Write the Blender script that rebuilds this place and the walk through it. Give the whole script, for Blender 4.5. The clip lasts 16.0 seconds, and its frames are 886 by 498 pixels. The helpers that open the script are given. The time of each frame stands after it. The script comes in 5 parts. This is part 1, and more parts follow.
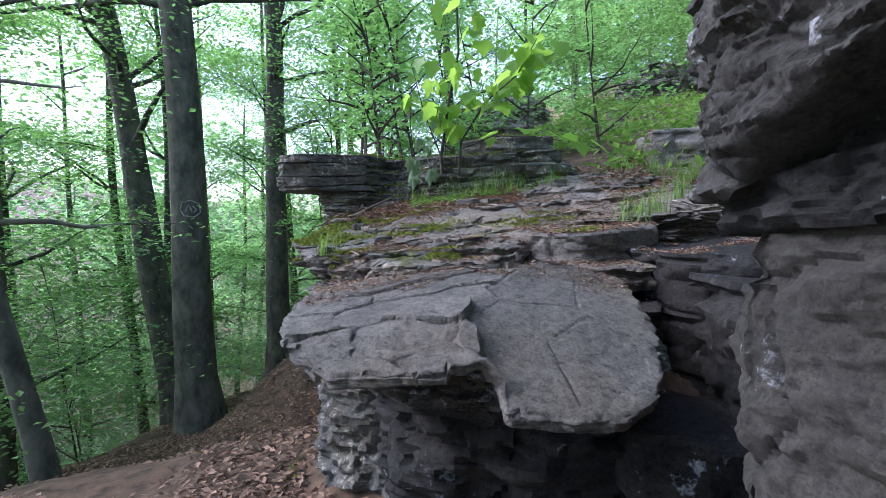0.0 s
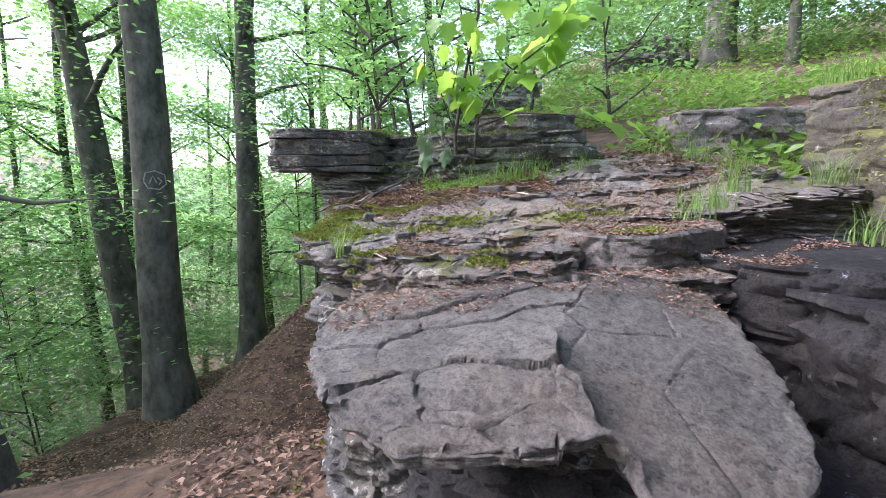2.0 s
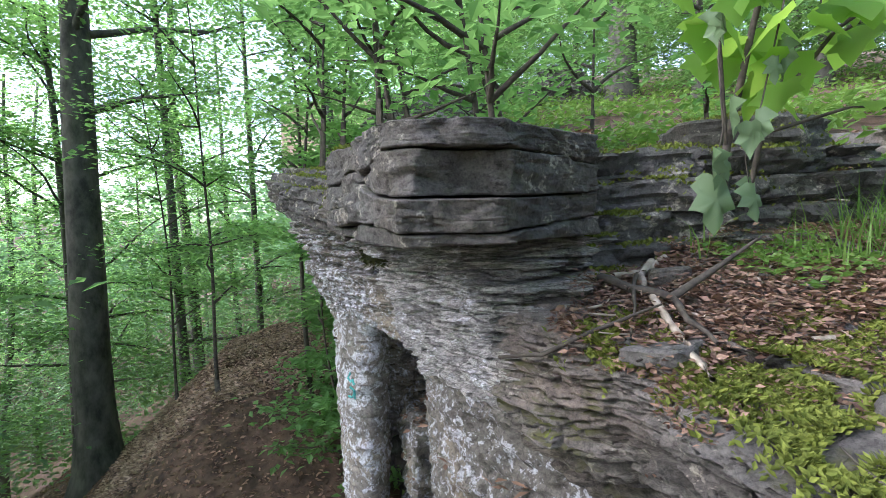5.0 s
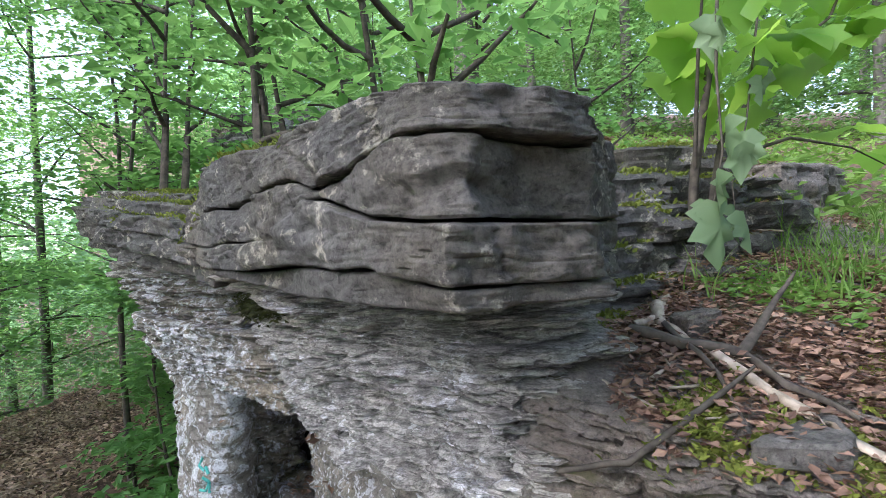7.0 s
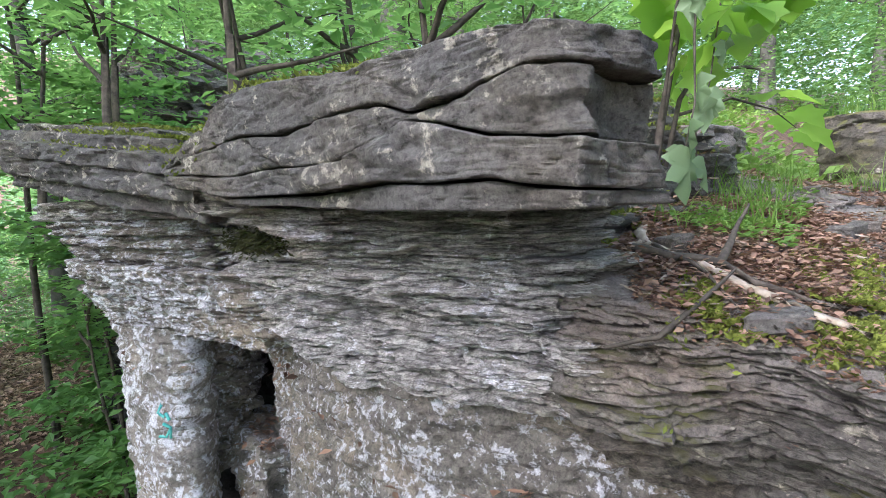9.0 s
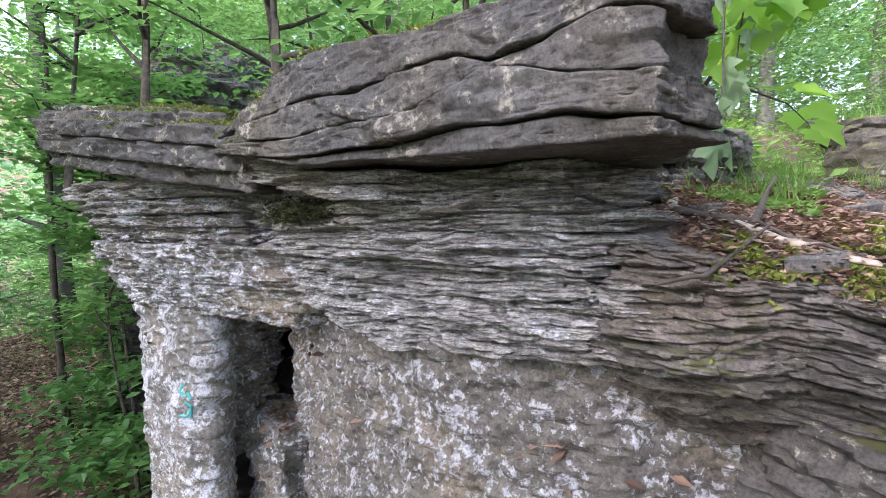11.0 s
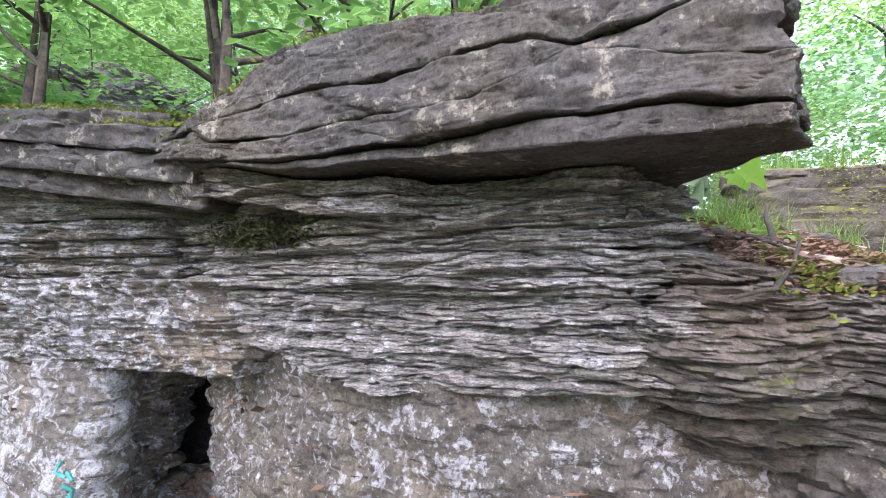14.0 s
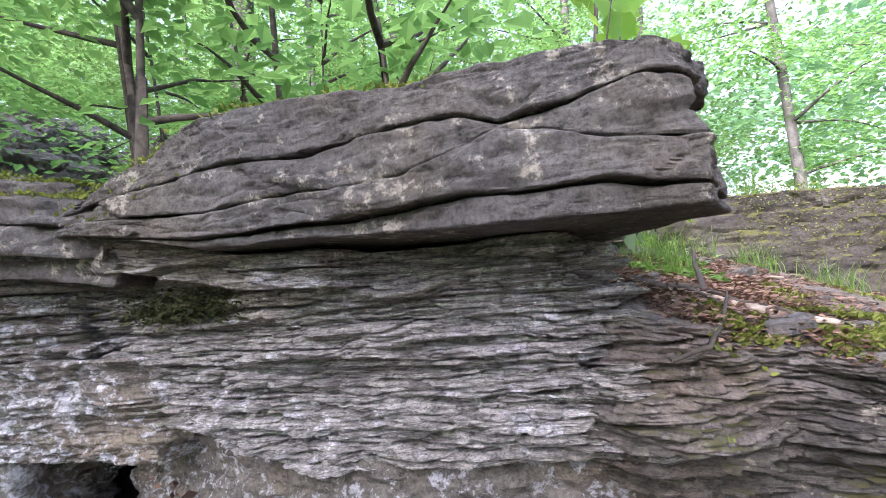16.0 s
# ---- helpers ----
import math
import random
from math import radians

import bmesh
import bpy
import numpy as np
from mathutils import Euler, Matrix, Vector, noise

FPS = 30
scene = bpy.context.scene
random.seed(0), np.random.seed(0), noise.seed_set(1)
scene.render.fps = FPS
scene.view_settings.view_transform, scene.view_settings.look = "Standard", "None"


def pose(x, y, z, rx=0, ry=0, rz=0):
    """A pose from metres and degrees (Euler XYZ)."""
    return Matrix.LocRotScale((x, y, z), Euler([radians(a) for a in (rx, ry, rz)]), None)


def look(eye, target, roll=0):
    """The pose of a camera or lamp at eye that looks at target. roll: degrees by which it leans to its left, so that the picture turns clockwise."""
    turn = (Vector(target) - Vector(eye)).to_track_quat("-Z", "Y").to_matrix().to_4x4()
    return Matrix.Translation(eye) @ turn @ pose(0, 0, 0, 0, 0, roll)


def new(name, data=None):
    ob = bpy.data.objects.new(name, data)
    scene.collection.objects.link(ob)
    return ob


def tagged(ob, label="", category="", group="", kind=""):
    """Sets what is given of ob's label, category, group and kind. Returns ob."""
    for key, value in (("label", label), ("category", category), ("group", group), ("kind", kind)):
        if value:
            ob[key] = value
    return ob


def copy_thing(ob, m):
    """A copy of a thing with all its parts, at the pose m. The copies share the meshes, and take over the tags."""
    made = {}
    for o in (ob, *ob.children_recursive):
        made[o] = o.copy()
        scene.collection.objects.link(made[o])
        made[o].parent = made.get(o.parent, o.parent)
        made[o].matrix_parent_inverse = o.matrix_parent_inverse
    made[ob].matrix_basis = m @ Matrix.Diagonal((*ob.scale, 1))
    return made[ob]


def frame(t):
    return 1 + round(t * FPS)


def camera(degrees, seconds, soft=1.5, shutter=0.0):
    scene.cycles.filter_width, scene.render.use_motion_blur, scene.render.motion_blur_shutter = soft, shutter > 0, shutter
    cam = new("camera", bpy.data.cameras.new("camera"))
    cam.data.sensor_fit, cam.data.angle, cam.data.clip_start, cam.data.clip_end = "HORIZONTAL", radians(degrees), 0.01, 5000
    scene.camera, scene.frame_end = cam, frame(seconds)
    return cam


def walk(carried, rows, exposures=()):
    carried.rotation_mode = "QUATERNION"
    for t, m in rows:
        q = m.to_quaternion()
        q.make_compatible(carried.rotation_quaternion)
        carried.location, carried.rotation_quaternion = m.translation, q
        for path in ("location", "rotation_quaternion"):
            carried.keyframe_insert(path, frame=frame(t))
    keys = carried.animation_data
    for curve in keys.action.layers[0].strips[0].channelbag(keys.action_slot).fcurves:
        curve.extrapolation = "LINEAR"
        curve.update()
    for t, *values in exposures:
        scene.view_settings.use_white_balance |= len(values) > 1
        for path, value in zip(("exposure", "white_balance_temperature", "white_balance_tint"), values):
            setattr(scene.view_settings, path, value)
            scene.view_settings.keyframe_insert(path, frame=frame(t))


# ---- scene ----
cam = camera(86.6, 16.0, soft=0.75)
PATH = [
    (0, (0.010, 0.051, 1.527), (0.012, 2.048, 1.418), -0.0),
    (0.5, (0.105, 0.071, 1.546), (0.088, 2.069, 1.456), 0.5),
    (1, (0.056, 0.134, 1.585), (0.041, 2.129, 1.450), 0.1),
    (1.5, (-0.087, 0.226, 1.613), (-0.088, 2.217, 1.423), 0.3),
    (2, (-0.263, 0.403, 1.627), (-0.133, 2.385, 1.395), 0.9),
    (2.5, (-0.489, 0.717, 1.628), (-0.250, 2.691, 1.415), 1.4),
    (3, (-0.780, 1.068, 1.661), (-0.513, 3.044, 1.497), 1.4),
    (3.5, (-1.005, 1.473, 1.696), (-0.685, 3.441, 1.533), 0.2),
    (6, (-1.366, 2.715, 1.809), (-0.385, 4.458, 1.812), -1.1),
    (6.5, (-1.373, 2.816, 1.808), (-0.273, 4.486, 1.863), -1.6),
    (7, (-1.386, 2.864, 1.802), (-0.109, 4.402, 1.827), -2.1),
    (7.5, (-1.468, 2.874, 1.804), (-0.062, 4.296, 1.783), -1.9),
    (8, (-1.574, 2.887, 1.812), (-0.118, 4.256, 1.735), -2.9),
    (8.5, (-1.609, 2.911, 1.787), (-0.124, 4.246, 1.662), -2.8),
    (9, (-1.648, 2.962, 1.746), (-0.129, 4.252, 1.580), -1.5),
    (11.5, (-1.804, 3.044, 1.590), (-0.271, 4.328, 1.534), 0.7),
    (12, (-1.720, 3.212, 1.571), (-0.184, 4.492, 1.621), 1.3),
    (12.5, (-1.696, 3.325, 1.562), (-0.134, 4.571, 1.649), 0.6),
    (13, (-1.761, 3.348, 1.555), (-0.118, 4.484, 1.656), -0.6),
    (13.5, (-1.827, 3.356, 1.521), (-0.105, 4.369, 1.610), -0.1),
    (14, (-1.827, 3.337, 1.544), (-0.056, 4.260, 1.644), 0.0),
    (14.5, (-1.804, 3.335, 1.578), (0.007, 4.172, 1.711), -0.9),
    (15, (-1.801, 3.332, 1.608), (0.032, 4.111, 1.785), -2.1),
    (15.5, (-1.800, 3.333, 1.630), (0.047, 4.072, 1.834), -3.0),
    (16, (-1.790, 3.328, 1.635), (0.067, 4.042, 1.847), -3.8),
]
walk(cam, [(t, look(eye, target, roll)) for t, eye, target, roll in PATH],
     exposures=[(0.0, 2.05, 5400, 25), (1.5, 2.38, 5800, 29), (2.5, 2.7, 5850, 32), (3.5, 2.27, 5850, 28), (6.0, 2.22, 5800, 24), (9.0, 2.48, 5850, 26), (11.5, 2.6, 5850, 32), (12.5, 2.82, 5900, 33), (16.0, 2.56, 5850, 35)])

# ---- light ----
world = bpy.data.worlds.new("world")
scene.world = world
world.use_nodes = True
wn, wl = world.node_tree.nodes, world.node_tree.links
sky = wn.new("ShaderNodeTexSky")
sky.sky_type = "NISHITA"
sky.sun_disc = False
sky.sun_elevation, sky.sun_rotation = radians(36), radians(-80)
sky.air_density, sky.dust_density, sky.ozone_density = 1.0, 2.2, 1.5
haze = wn.new("ShaderNodeHueSaturation")
haze.inputs["Saturation"].default_value = 0.7
wl.new(sky.outputs[0], haze.inputs["Color"])
wl.new(haze.outputs[0], wn["Background"].inputs[0])
wn["Background"].inputs[1].default_value = 0.15
sun_data = bpy.data.lights.new("sun", "SUN")
sun_data.energy, sun_data.angle, sun_data.color = 3.2, radians(38), (1.0, 0.97, 0.92)
sun = new("sun", sun_data)
sun.matrix_world = look((-13.6, 2.4, 10), (0, 0, 0))

# ---- materials ----


def nodes_of(name):
    m = bpy.data.materials.new(name)
    m.use_nodes = True
    return m, m.node_tree.nodes, m.node_tree.links, m.node_tree.nodes["Principled BSDF"]


def tex(n, l, kind, scale, coords=None, detail=6.0, rough=0.6, stretch=None):
    t = n.new({"noise": "ShaderNodeTexNoise", "voronoi": "ShaderNodeTexVoronoi"}[kind])
    t.inputs["Scale"].default_value = scale
    if kind == "noise":
        t.inputs["Detail"].default_value, t.inputs["Roughness"].default_value = detail, rough
    c = n.new("ShaderNodeTexCoord")
    src = c.outputs["Object"]
    if stretch:
        mp = n.new("ShaderNodeMapping")
        mp.inputs["Scale"].default_value = stretch
        l.new(src, mp.inputs["Vector"])
        src = mp.outputs[0]
    l.new(src, t.inputs["Vector"])
    return t


def ramp(n, l, src, stops):
    r = n.new("ShaderNodeValToRGB")
    e = r.color_ramp.elements
    while len(e) < len(stops):
        e.new(0.5)
    for el, (p, c) in zip(e, stops):
        el.position = p
        el.color = (*c, 1) if len(c) == 3 else c
    l.new(src, r.inputs[0])
    return r


def mix(n, l, fac, a, b, mode="MIX"):
    x = n.new("ShaderNodeMix")
    x.data_type, x.blend_type = "RGBA", mode
    for sock, v in ((x.inputs[0], fac), (x.inputs[6], a), (x.inputs[7], b)):
        if isinstance(v, (int, float)):
            sock.default_value = v
        elif isinstance(v, tuple):
            sock.default_value = (*v, 1)
        else:
            l.new(v, sock)
    return x.outputs[2]


def bump(n, l, bsdf, height, strength, dist, chain=None):
    b = n.new("ShaderNodeBump")
    b.inputs["Strength"].default_value, b.inputs["Distance"].default_value = strength, dist
    l.new(height, b.inputs["Height"])
    if chain:
        l.new(chain, b.inputs["Normal"])
    l.new(b.outputs[0], bsdf.inputs["Normal"])
    return b.outputs[0]


def rock_material(name, dark, mid, warm, lichen, lichen_at, moss=0.0, lam=18.0, rough=0.8, spot_scale=11.0, parting=0.0):
    """Bedded shale: grain, bedding streaks, brown stains, pale lichen crust and some moss on upward faces."""
    m, n, l, b = nodes_of(name)
    bed = tex(n, l, "noise", 3.0, detail=8, rough=0.65, stretch=(1, 1, lam / 3))
    blot = tex(n, l, "noise", 1.7, detail=5, rough=0.6)
    grain = tex(n, l, "noise", 130, detail=6, rough=0.8)
    spot = tex(n, l, "noise", spot_scale, detail=8, rough=0.72)
    col = ramp(n, l, bed.outputs[0], [(0.3, dark), (0.7, mid)]).outputs[0]
    stain = ramp(n, l, blot.outputs[0], [(0.48, (0, 0, 0)), (0.68, (1, 1, 1))]).outputs[0]
    col = mix(n, l, stain, col, mix(n, l, 0.6, col, warm))
    broad = tex(n, l, "noise", spot_scale * 0.2, detail=6, rough=0.65)
    both = mix(n, l, 0.36, spot.outputs[0], broad.outputs[0])
    at = 0.5 + (lichen_at - 0.5) * 0.85
    pale = ramp(n, l, both, [(at, (0, 0, 0)), (at + 0.035, (0.9, 0.9, 0.9))]).outputs[0]
    col = mix(n, l, pale, col, lichen)
    speck = tex(n, l, "noise", 42, detail=6, rough=0.7)
    col = mix(n, l, 0.6, col, ramp(n, l, speck.outputs[0], [(0.36, (0.3, 0.29, 0.28)), (0.48, (0.85, 0.85, 0.85)), (0.62, (1.25, 1.25, 1.25))]).outputs[0], "MULTIPLY")
    col = mix(n, l, 0.75, col, ramp(n, l, grain.outputs[0], [(0.34, (0.25, 0.25, 0.25)), (0.5, (0.95, 0.95, 0.95)), (0.66, (1.3, 1.3, 1.3))]).outputs[0], "MULTIPLY")
    pit = tex(n, l, "noise", 26, detail=8, rough=0.75, stretch=(1, 1, 2.2))
    col = mix(n, l, 0.85, col, ramp(n, l, pit.outputs[0], [(0.34, (0.16, 0.15, 0.14)), (0.43, (0.95, 0.95, 0.95)), (0.6, (1.12, 1.12, 1.12))]).outputs[0], "MULTIPLY")
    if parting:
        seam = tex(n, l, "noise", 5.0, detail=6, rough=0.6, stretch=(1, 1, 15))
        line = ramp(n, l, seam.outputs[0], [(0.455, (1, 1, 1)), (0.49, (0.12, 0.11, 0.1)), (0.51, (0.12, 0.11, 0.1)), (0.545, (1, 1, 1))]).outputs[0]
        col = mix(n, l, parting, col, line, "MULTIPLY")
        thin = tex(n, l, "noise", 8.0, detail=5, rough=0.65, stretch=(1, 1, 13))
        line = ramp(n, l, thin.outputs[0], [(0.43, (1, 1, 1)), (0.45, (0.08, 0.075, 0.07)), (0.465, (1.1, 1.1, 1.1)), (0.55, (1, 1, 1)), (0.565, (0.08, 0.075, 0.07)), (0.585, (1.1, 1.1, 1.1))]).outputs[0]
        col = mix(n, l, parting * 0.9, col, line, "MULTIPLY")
    if moss:
        geo = n.new("ShaderNodeNewGeometry")
        sep = n.new("ShaderNodeSeparateXYZ")
        l.new(geo.outputs["Normal"], sep.inputs[0])
        add = n.new("ShaderNodeMath")
        add.operation = "MULTIPLY"
        l.new(sep.outputs[2], add.inputs[0])
        patch = tex(n, l, "noise", 4.5, detail=6)
        l.new(patch.outputs[0], add.inputs[1])
        mk = ramp(n, l, add.outputs[0], [(0.56 - moss, (0, 0, 0)), (0.66 - moss, (1, 1, 1))]).outputs[0]
        col = mix(n, l, mk, col, (0.10, 0.10, 0.03))
    l.new(col, b.inputs["Base Color"])
    b.inputs["Roughness"].default_value = rough
    b.inputs["Specular IOR Level"].default_value = 0.35
    h1 = bump(n, l, b, bed.outputs[0], 0.7, 0.02)
    h2 = bump(n, l, b, spot.outputs[0], 0.5, 0.010, h1)
    h3 = bump(n, l, b, pit.outputs[0], 0.8, 0.012, h2)
    bump(n, l, b, grain.outputs[0], 0.9, 0.005, h3)
    return m


SLATE = rock_material("grey_shale", (0.068, 0.065, 0.06), (0.15, 0.144, 0.133), (0.165, 0.138, 0.10), (0.40, 0.37, 0.30), 0.562, moss=0.03, spot_scale=24, lam=3.0)
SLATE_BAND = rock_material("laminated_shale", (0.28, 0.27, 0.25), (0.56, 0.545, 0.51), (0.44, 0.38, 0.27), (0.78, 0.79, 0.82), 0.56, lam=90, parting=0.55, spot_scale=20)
PALE = rock_material("lichen_rock", (0.095, 0.086, 0.072), (0.215, 0.2, 0.17), (0.30, 0.235, 0.15), (0.48, 0.49, 0.51), 0.525, lam=8, spot_scale=32)
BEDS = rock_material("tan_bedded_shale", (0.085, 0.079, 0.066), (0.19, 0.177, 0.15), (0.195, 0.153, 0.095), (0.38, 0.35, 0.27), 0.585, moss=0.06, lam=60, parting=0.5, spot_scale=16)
TREAD = rock_material("trodden_shale", (0.11, 0.10, 0.088), (0.23, 0.212, 0.186), (0.24, 0.18, 0.125), (0.40, 0.37, 0.30), 0.6, moss=0.03, spot_scale=24, lam=5.0)
BLOCK = rock_material("smooth_shale", (0.088, 0.082, 0.073), (0.172, 0.161, 0.143), (0.165, 0.128, 0.09), (0.32, 0.31, 0.285), 0.66, lam=4)
CRUST = rock_material("white_crusted_rock", (0.15, 0.137, 0.115), (0.33, 0.305, 0.27), (0.34, 0.275, 0.185), (0.62, 0.63, 0.66), 0.495, lam=8, spot_scale=24)
# Darker shale tones: shade in recesses and under the overhang put into the colour.
SHADEROCK = rock_material("shade_dark_shale", (0.018, 0.018, 0.019), (0.046, 0.045, 0.044), (0.048, 0.04, 0.032), (0.30, 0.32, 0.35), 0.61, lam=5, spot_scale=11)
SHADEROCK.node_tree.nodes["Principled BSDF"].inputs["Specular IOR Level"].default_value = 0.12
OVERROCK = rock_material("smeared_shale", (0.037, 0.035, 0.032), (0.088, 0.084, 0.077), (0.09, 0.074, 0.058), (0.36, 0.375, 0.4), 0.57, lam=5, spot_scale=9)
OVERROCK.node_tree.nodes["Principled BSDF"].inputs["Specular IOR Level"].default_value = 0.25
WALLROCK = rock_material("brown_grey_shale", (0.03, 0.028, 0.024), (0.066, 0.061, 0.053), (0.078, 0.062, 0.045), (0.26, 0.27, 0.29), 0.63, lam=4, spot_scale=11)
BANKROCK = rock_material("mossy_shale", (0.05, 0.046, 0.038), (0.115, 0.105, 0.085), (0.10, 0.09, 0.04), (0.36, 0.34, 0.28), 0.62, moss=0.4, spot_scale=9, lam=5.0)


def plain(name, col, col2, scale, rough=0.85, bumpy=0.5, dist=0.01, stretch=None, spread=(0.35, 0.65)):
    m, n, l, b = nodes_of(name)
    t = tex(n, l, "noise", scale, detail=7, rough=0.65, stretch=stretch)
    l.new(ramp(n, l, t.outputs[0], [(spread[0], col), (spread[1], col2)]).outputs[0], b.inputs["Base Color"])
    b.inputs["Roughness"].default_value = rough
    b.inputs["Specular IOR Level"].default_value = 0.25
    if bumpy:
        bump(n, l, b, t.outputs[0], bumpy, dist)
    return m


def leafy(name, dark, light, trans, amount=0.5, rough=0.5):
    """Thin leaves: each island its own tone, part of the light shining through."""
    m, n, l, b = nodes_of(name)
    geo = n.new("ShaderNodeNewGeometry")
    col = ramp(n, l, geo.outputs["Random Per Island"], [(0.0, dark), (1.0, light)]).outputs[0]
    l.new(col, b.inputs["Base Color"])
    b.inputs["Roughness"].default_value = rough
    b.inputs["Specular IOR Level"].default_value = 0.3
    tr = n.new("ShaderNodeBsdfTranslucent")
    l.new(mix(n, l, 0.7, col, trans), tr.inputs[0])
    ms = n.new("ShaderNodeMixShader")
    ms.inputs[0].default_value = amount
    l.new(b.outputs[0], ms.inputs[1])
    l.new(tr.outputs[0], ms.inputs[2])
    l.new(ms.outputs[0], n["Material Output"].inputs[0])
    return m


BARK = plain("beech_bark", (0.035, 0.036, 0.029), (0.125, 0.12, 0.098), 5.0, 0.85, 0.6, 0.012, stretch=(1, 1, 0.55))
TWIG = plain("twig_bark", (0.035, 0.03, 0.024), (0.10, 0.085, 0.065), 30, 0.85, 0.4, 0.003)
DEADWOOD = plain("bleached_wood", (0.22, 0.18, 0.13), (0.42, 0.36, 0.28), 40, 0.8, 0.4, 0.002)
SOIL = plain("forest_soil", (0.035, 0.024, 0.016), (0.13, 0.083, 0.055), 7, 0.95, 0.7, 0.03)
MOSS = plain("moss", (0.05, 0.06, 0.012), (0.17, 0.19, 0.035), 60, 0.95, 0.9, 0.008)
BEECH = leafy("beech_leaves", (0.05, 0.13, 0.045), (0.12, 0.25, 0.08), (0.36, 0.66, 0.17), 0.55)
# Beech leaves paled and blued: the haze of distance is in the colour.
HAZYLEAF = leafy("hazed_far_leaves", (0.08, 0.17, 0.085), (0.14, 0.26, 0.12), (0.3, 0.55, 0.22), 0.55)
MAPLE = leafy("maple_leaves", (0.09, 0.22, 0.03), (0.18, 0.34, 0.055), (0.48, 0.74, 0.1), 0.6, 0.4)
WILT = leafy("wilted_leaves", (0.075, 0.135, 0.06), (0.16, 0.235, 0.115), (0.28, 0.38, 0.18), 0.25, 0.55)
GRASS = leafy("grass_blades", (0.06, 0.14, 0.025), (0.16, 0.26, 0.06), (0.3, 0.5, 0.08), 0.4, 0.5)
PATH_LITTER = leafy("brown_beech_leaves", (0.03, 0.019, 0.013), (0.34, 0.215, 0.145), (0.25, 0.12, 0.06), 0.1, 0.7)
# Paler litter for the bank: brightness lost under the trees is coloured in.
LIT_LITTER = leafy("lit_beech_leaves", (0.12, 0.08, 0.055), (0.5, 0.36, 0.26), (0.35, 0.2, 0.1), 0.15, 0.7)
LITTER = leafy("dead_beech_leaves", (0.06, 0.032, 0.022), (0.34, 0.22, 0.15), (0.3, 0.15, 0.06), 0.15, 0.6)

# ---- geometry helpers ----


def mesh_np(name, verts, faces, mat, smooth=False):
    """A mesh from arrays: verts (n, 3), faces (m, 3 or 4)."""
    me = bpy.data.meshes.new(name)
    verts = np.asarray(verts, np.float32)
    faces = np.asarray(faces, np.int32)
    k = faces.shape[1]
    me.vertices.add(len(verts))
    me.vertices.foreach_set("co", verts.ravel())
    me.loops.add(faces.size)
    me.loops.foreach_set("vertex_index", faces.ravel())
    me.polygons.add(len(faces))
    me.polygons.foreach_set("loop_start", np.arange(0, faces.size, k, dtype=np.int32))
    me.update(calc_edges=True)
    me.polygons.foreach_set("use_smooth", np.full(len(faces), smooth))
    me.materials.append(mat)
    me.validate()
    return me


def piece(name, me, parent=None, label=""):
    ob = new(name, me)
    if parent:
        ob.parent = parent
    if label:
        tagged(ob, label)
    return ob


def thing(name, label, category, group="", kind=""):
    return tagged(new(name), label, category, group, kind)


def closed_line(points, step):
    """Points at even steps round a closed outline with slightly rounded corners, and their outward directions."""
    p = np.array(points, float)
    area = np.sum(p[:, 0] * np.roll(p[:, 1], -1) - np.roll(p[:, 0], -1) * p[:, 1])
    if area < 0:
        p = p[::-1]
    q = np.vstack([p, p[:1]])
    seg = np.linalg.norm(np.diff(q, axis=0), axis=1)
    s = np.r_[0, np.cumsum(seg)]
    k = max(12, int(s[-1] / step))
    u = np.arange(k) / k * s[-1]
    out = np.stack([np.interp(u, s, q[:, i]) for i in (0, 1)], 1)
    for _ in range(2):
        out = 0.25 * np.roll(out, 1, 0) + 0.5 * out + 0.25 * np.roll(out, -1, 0)
    d = np.roll(out, -2, 0) - np.roll(out, 2, 0)
    nrm = np.stack([d[:, 1], -d[:, 0]], 1)
    return out, nrm / np.maximum(np.linalg.norm(nrm, axis=1, keepdims=True), 1e-9)


PERM = np.random.default_rng(5).permutation(256)
PERM = np.r_[PERM, PERM, PERM].astype(np.int64)
GRAD = np.random.default_rng(6).normal(0, 1, (256, 3))
GRAD /= np.linalg.norm(GRAD, axis=1, keepdims=True)


def hashed(i, j, k):
    return PERM[(PERM[(PERM[i & 255] + j) & 255] + k) & 255]


def pn(x, y, z):
    """Gradient noise on arrays, about -1 to 1."""
    x, y, z = np.broadcast_arrays(np.asarray(x, float), np.asarray(y, float), np.asarray(z, float))
    xi, yi, zi = np.floor(x).astype(np.int64), np.floor(y).astype(np.int64), np.floor(z).astype(np.int64)
    xf, yf, zf = x - xi, y - yi, z - zi
    u, v, w = (t * t * t * (t * (6 * t - 15) + 10) for t in (xf, yf, zf))
    total = 0.0
    for i in (0, 1):
        for j in (0, 1):
            for k in (0, 1):
                g = GRAD[hashed(xi + i, yi + j, zi + k)]
                total = total + (u if i else 1 - u) * (v if j else 1 - v) * (w if k else 1 - w) * (g[..., 0] * (xf - i) + g[..., 1] * (yf - j) + g[..., 2] * (zf - k))
    return 1.5 * total


def fbm(x, y, z, octaves=5, gain=0.55):
    s, a, f = 0.0, 1.0, 1.0
    for i in range(octaves):
        s = s + a * pn(x * f + 3.1 * i, y * f, z * f)
        a, f = a * gain, f * 2.07
    return s


def rnd(i, j, k):
    return hashed(np.asarray(i).astype(np.int64), np.asarray(j).astype(np.int64), np.asarray(k).astype(np.int64)) / 255.0


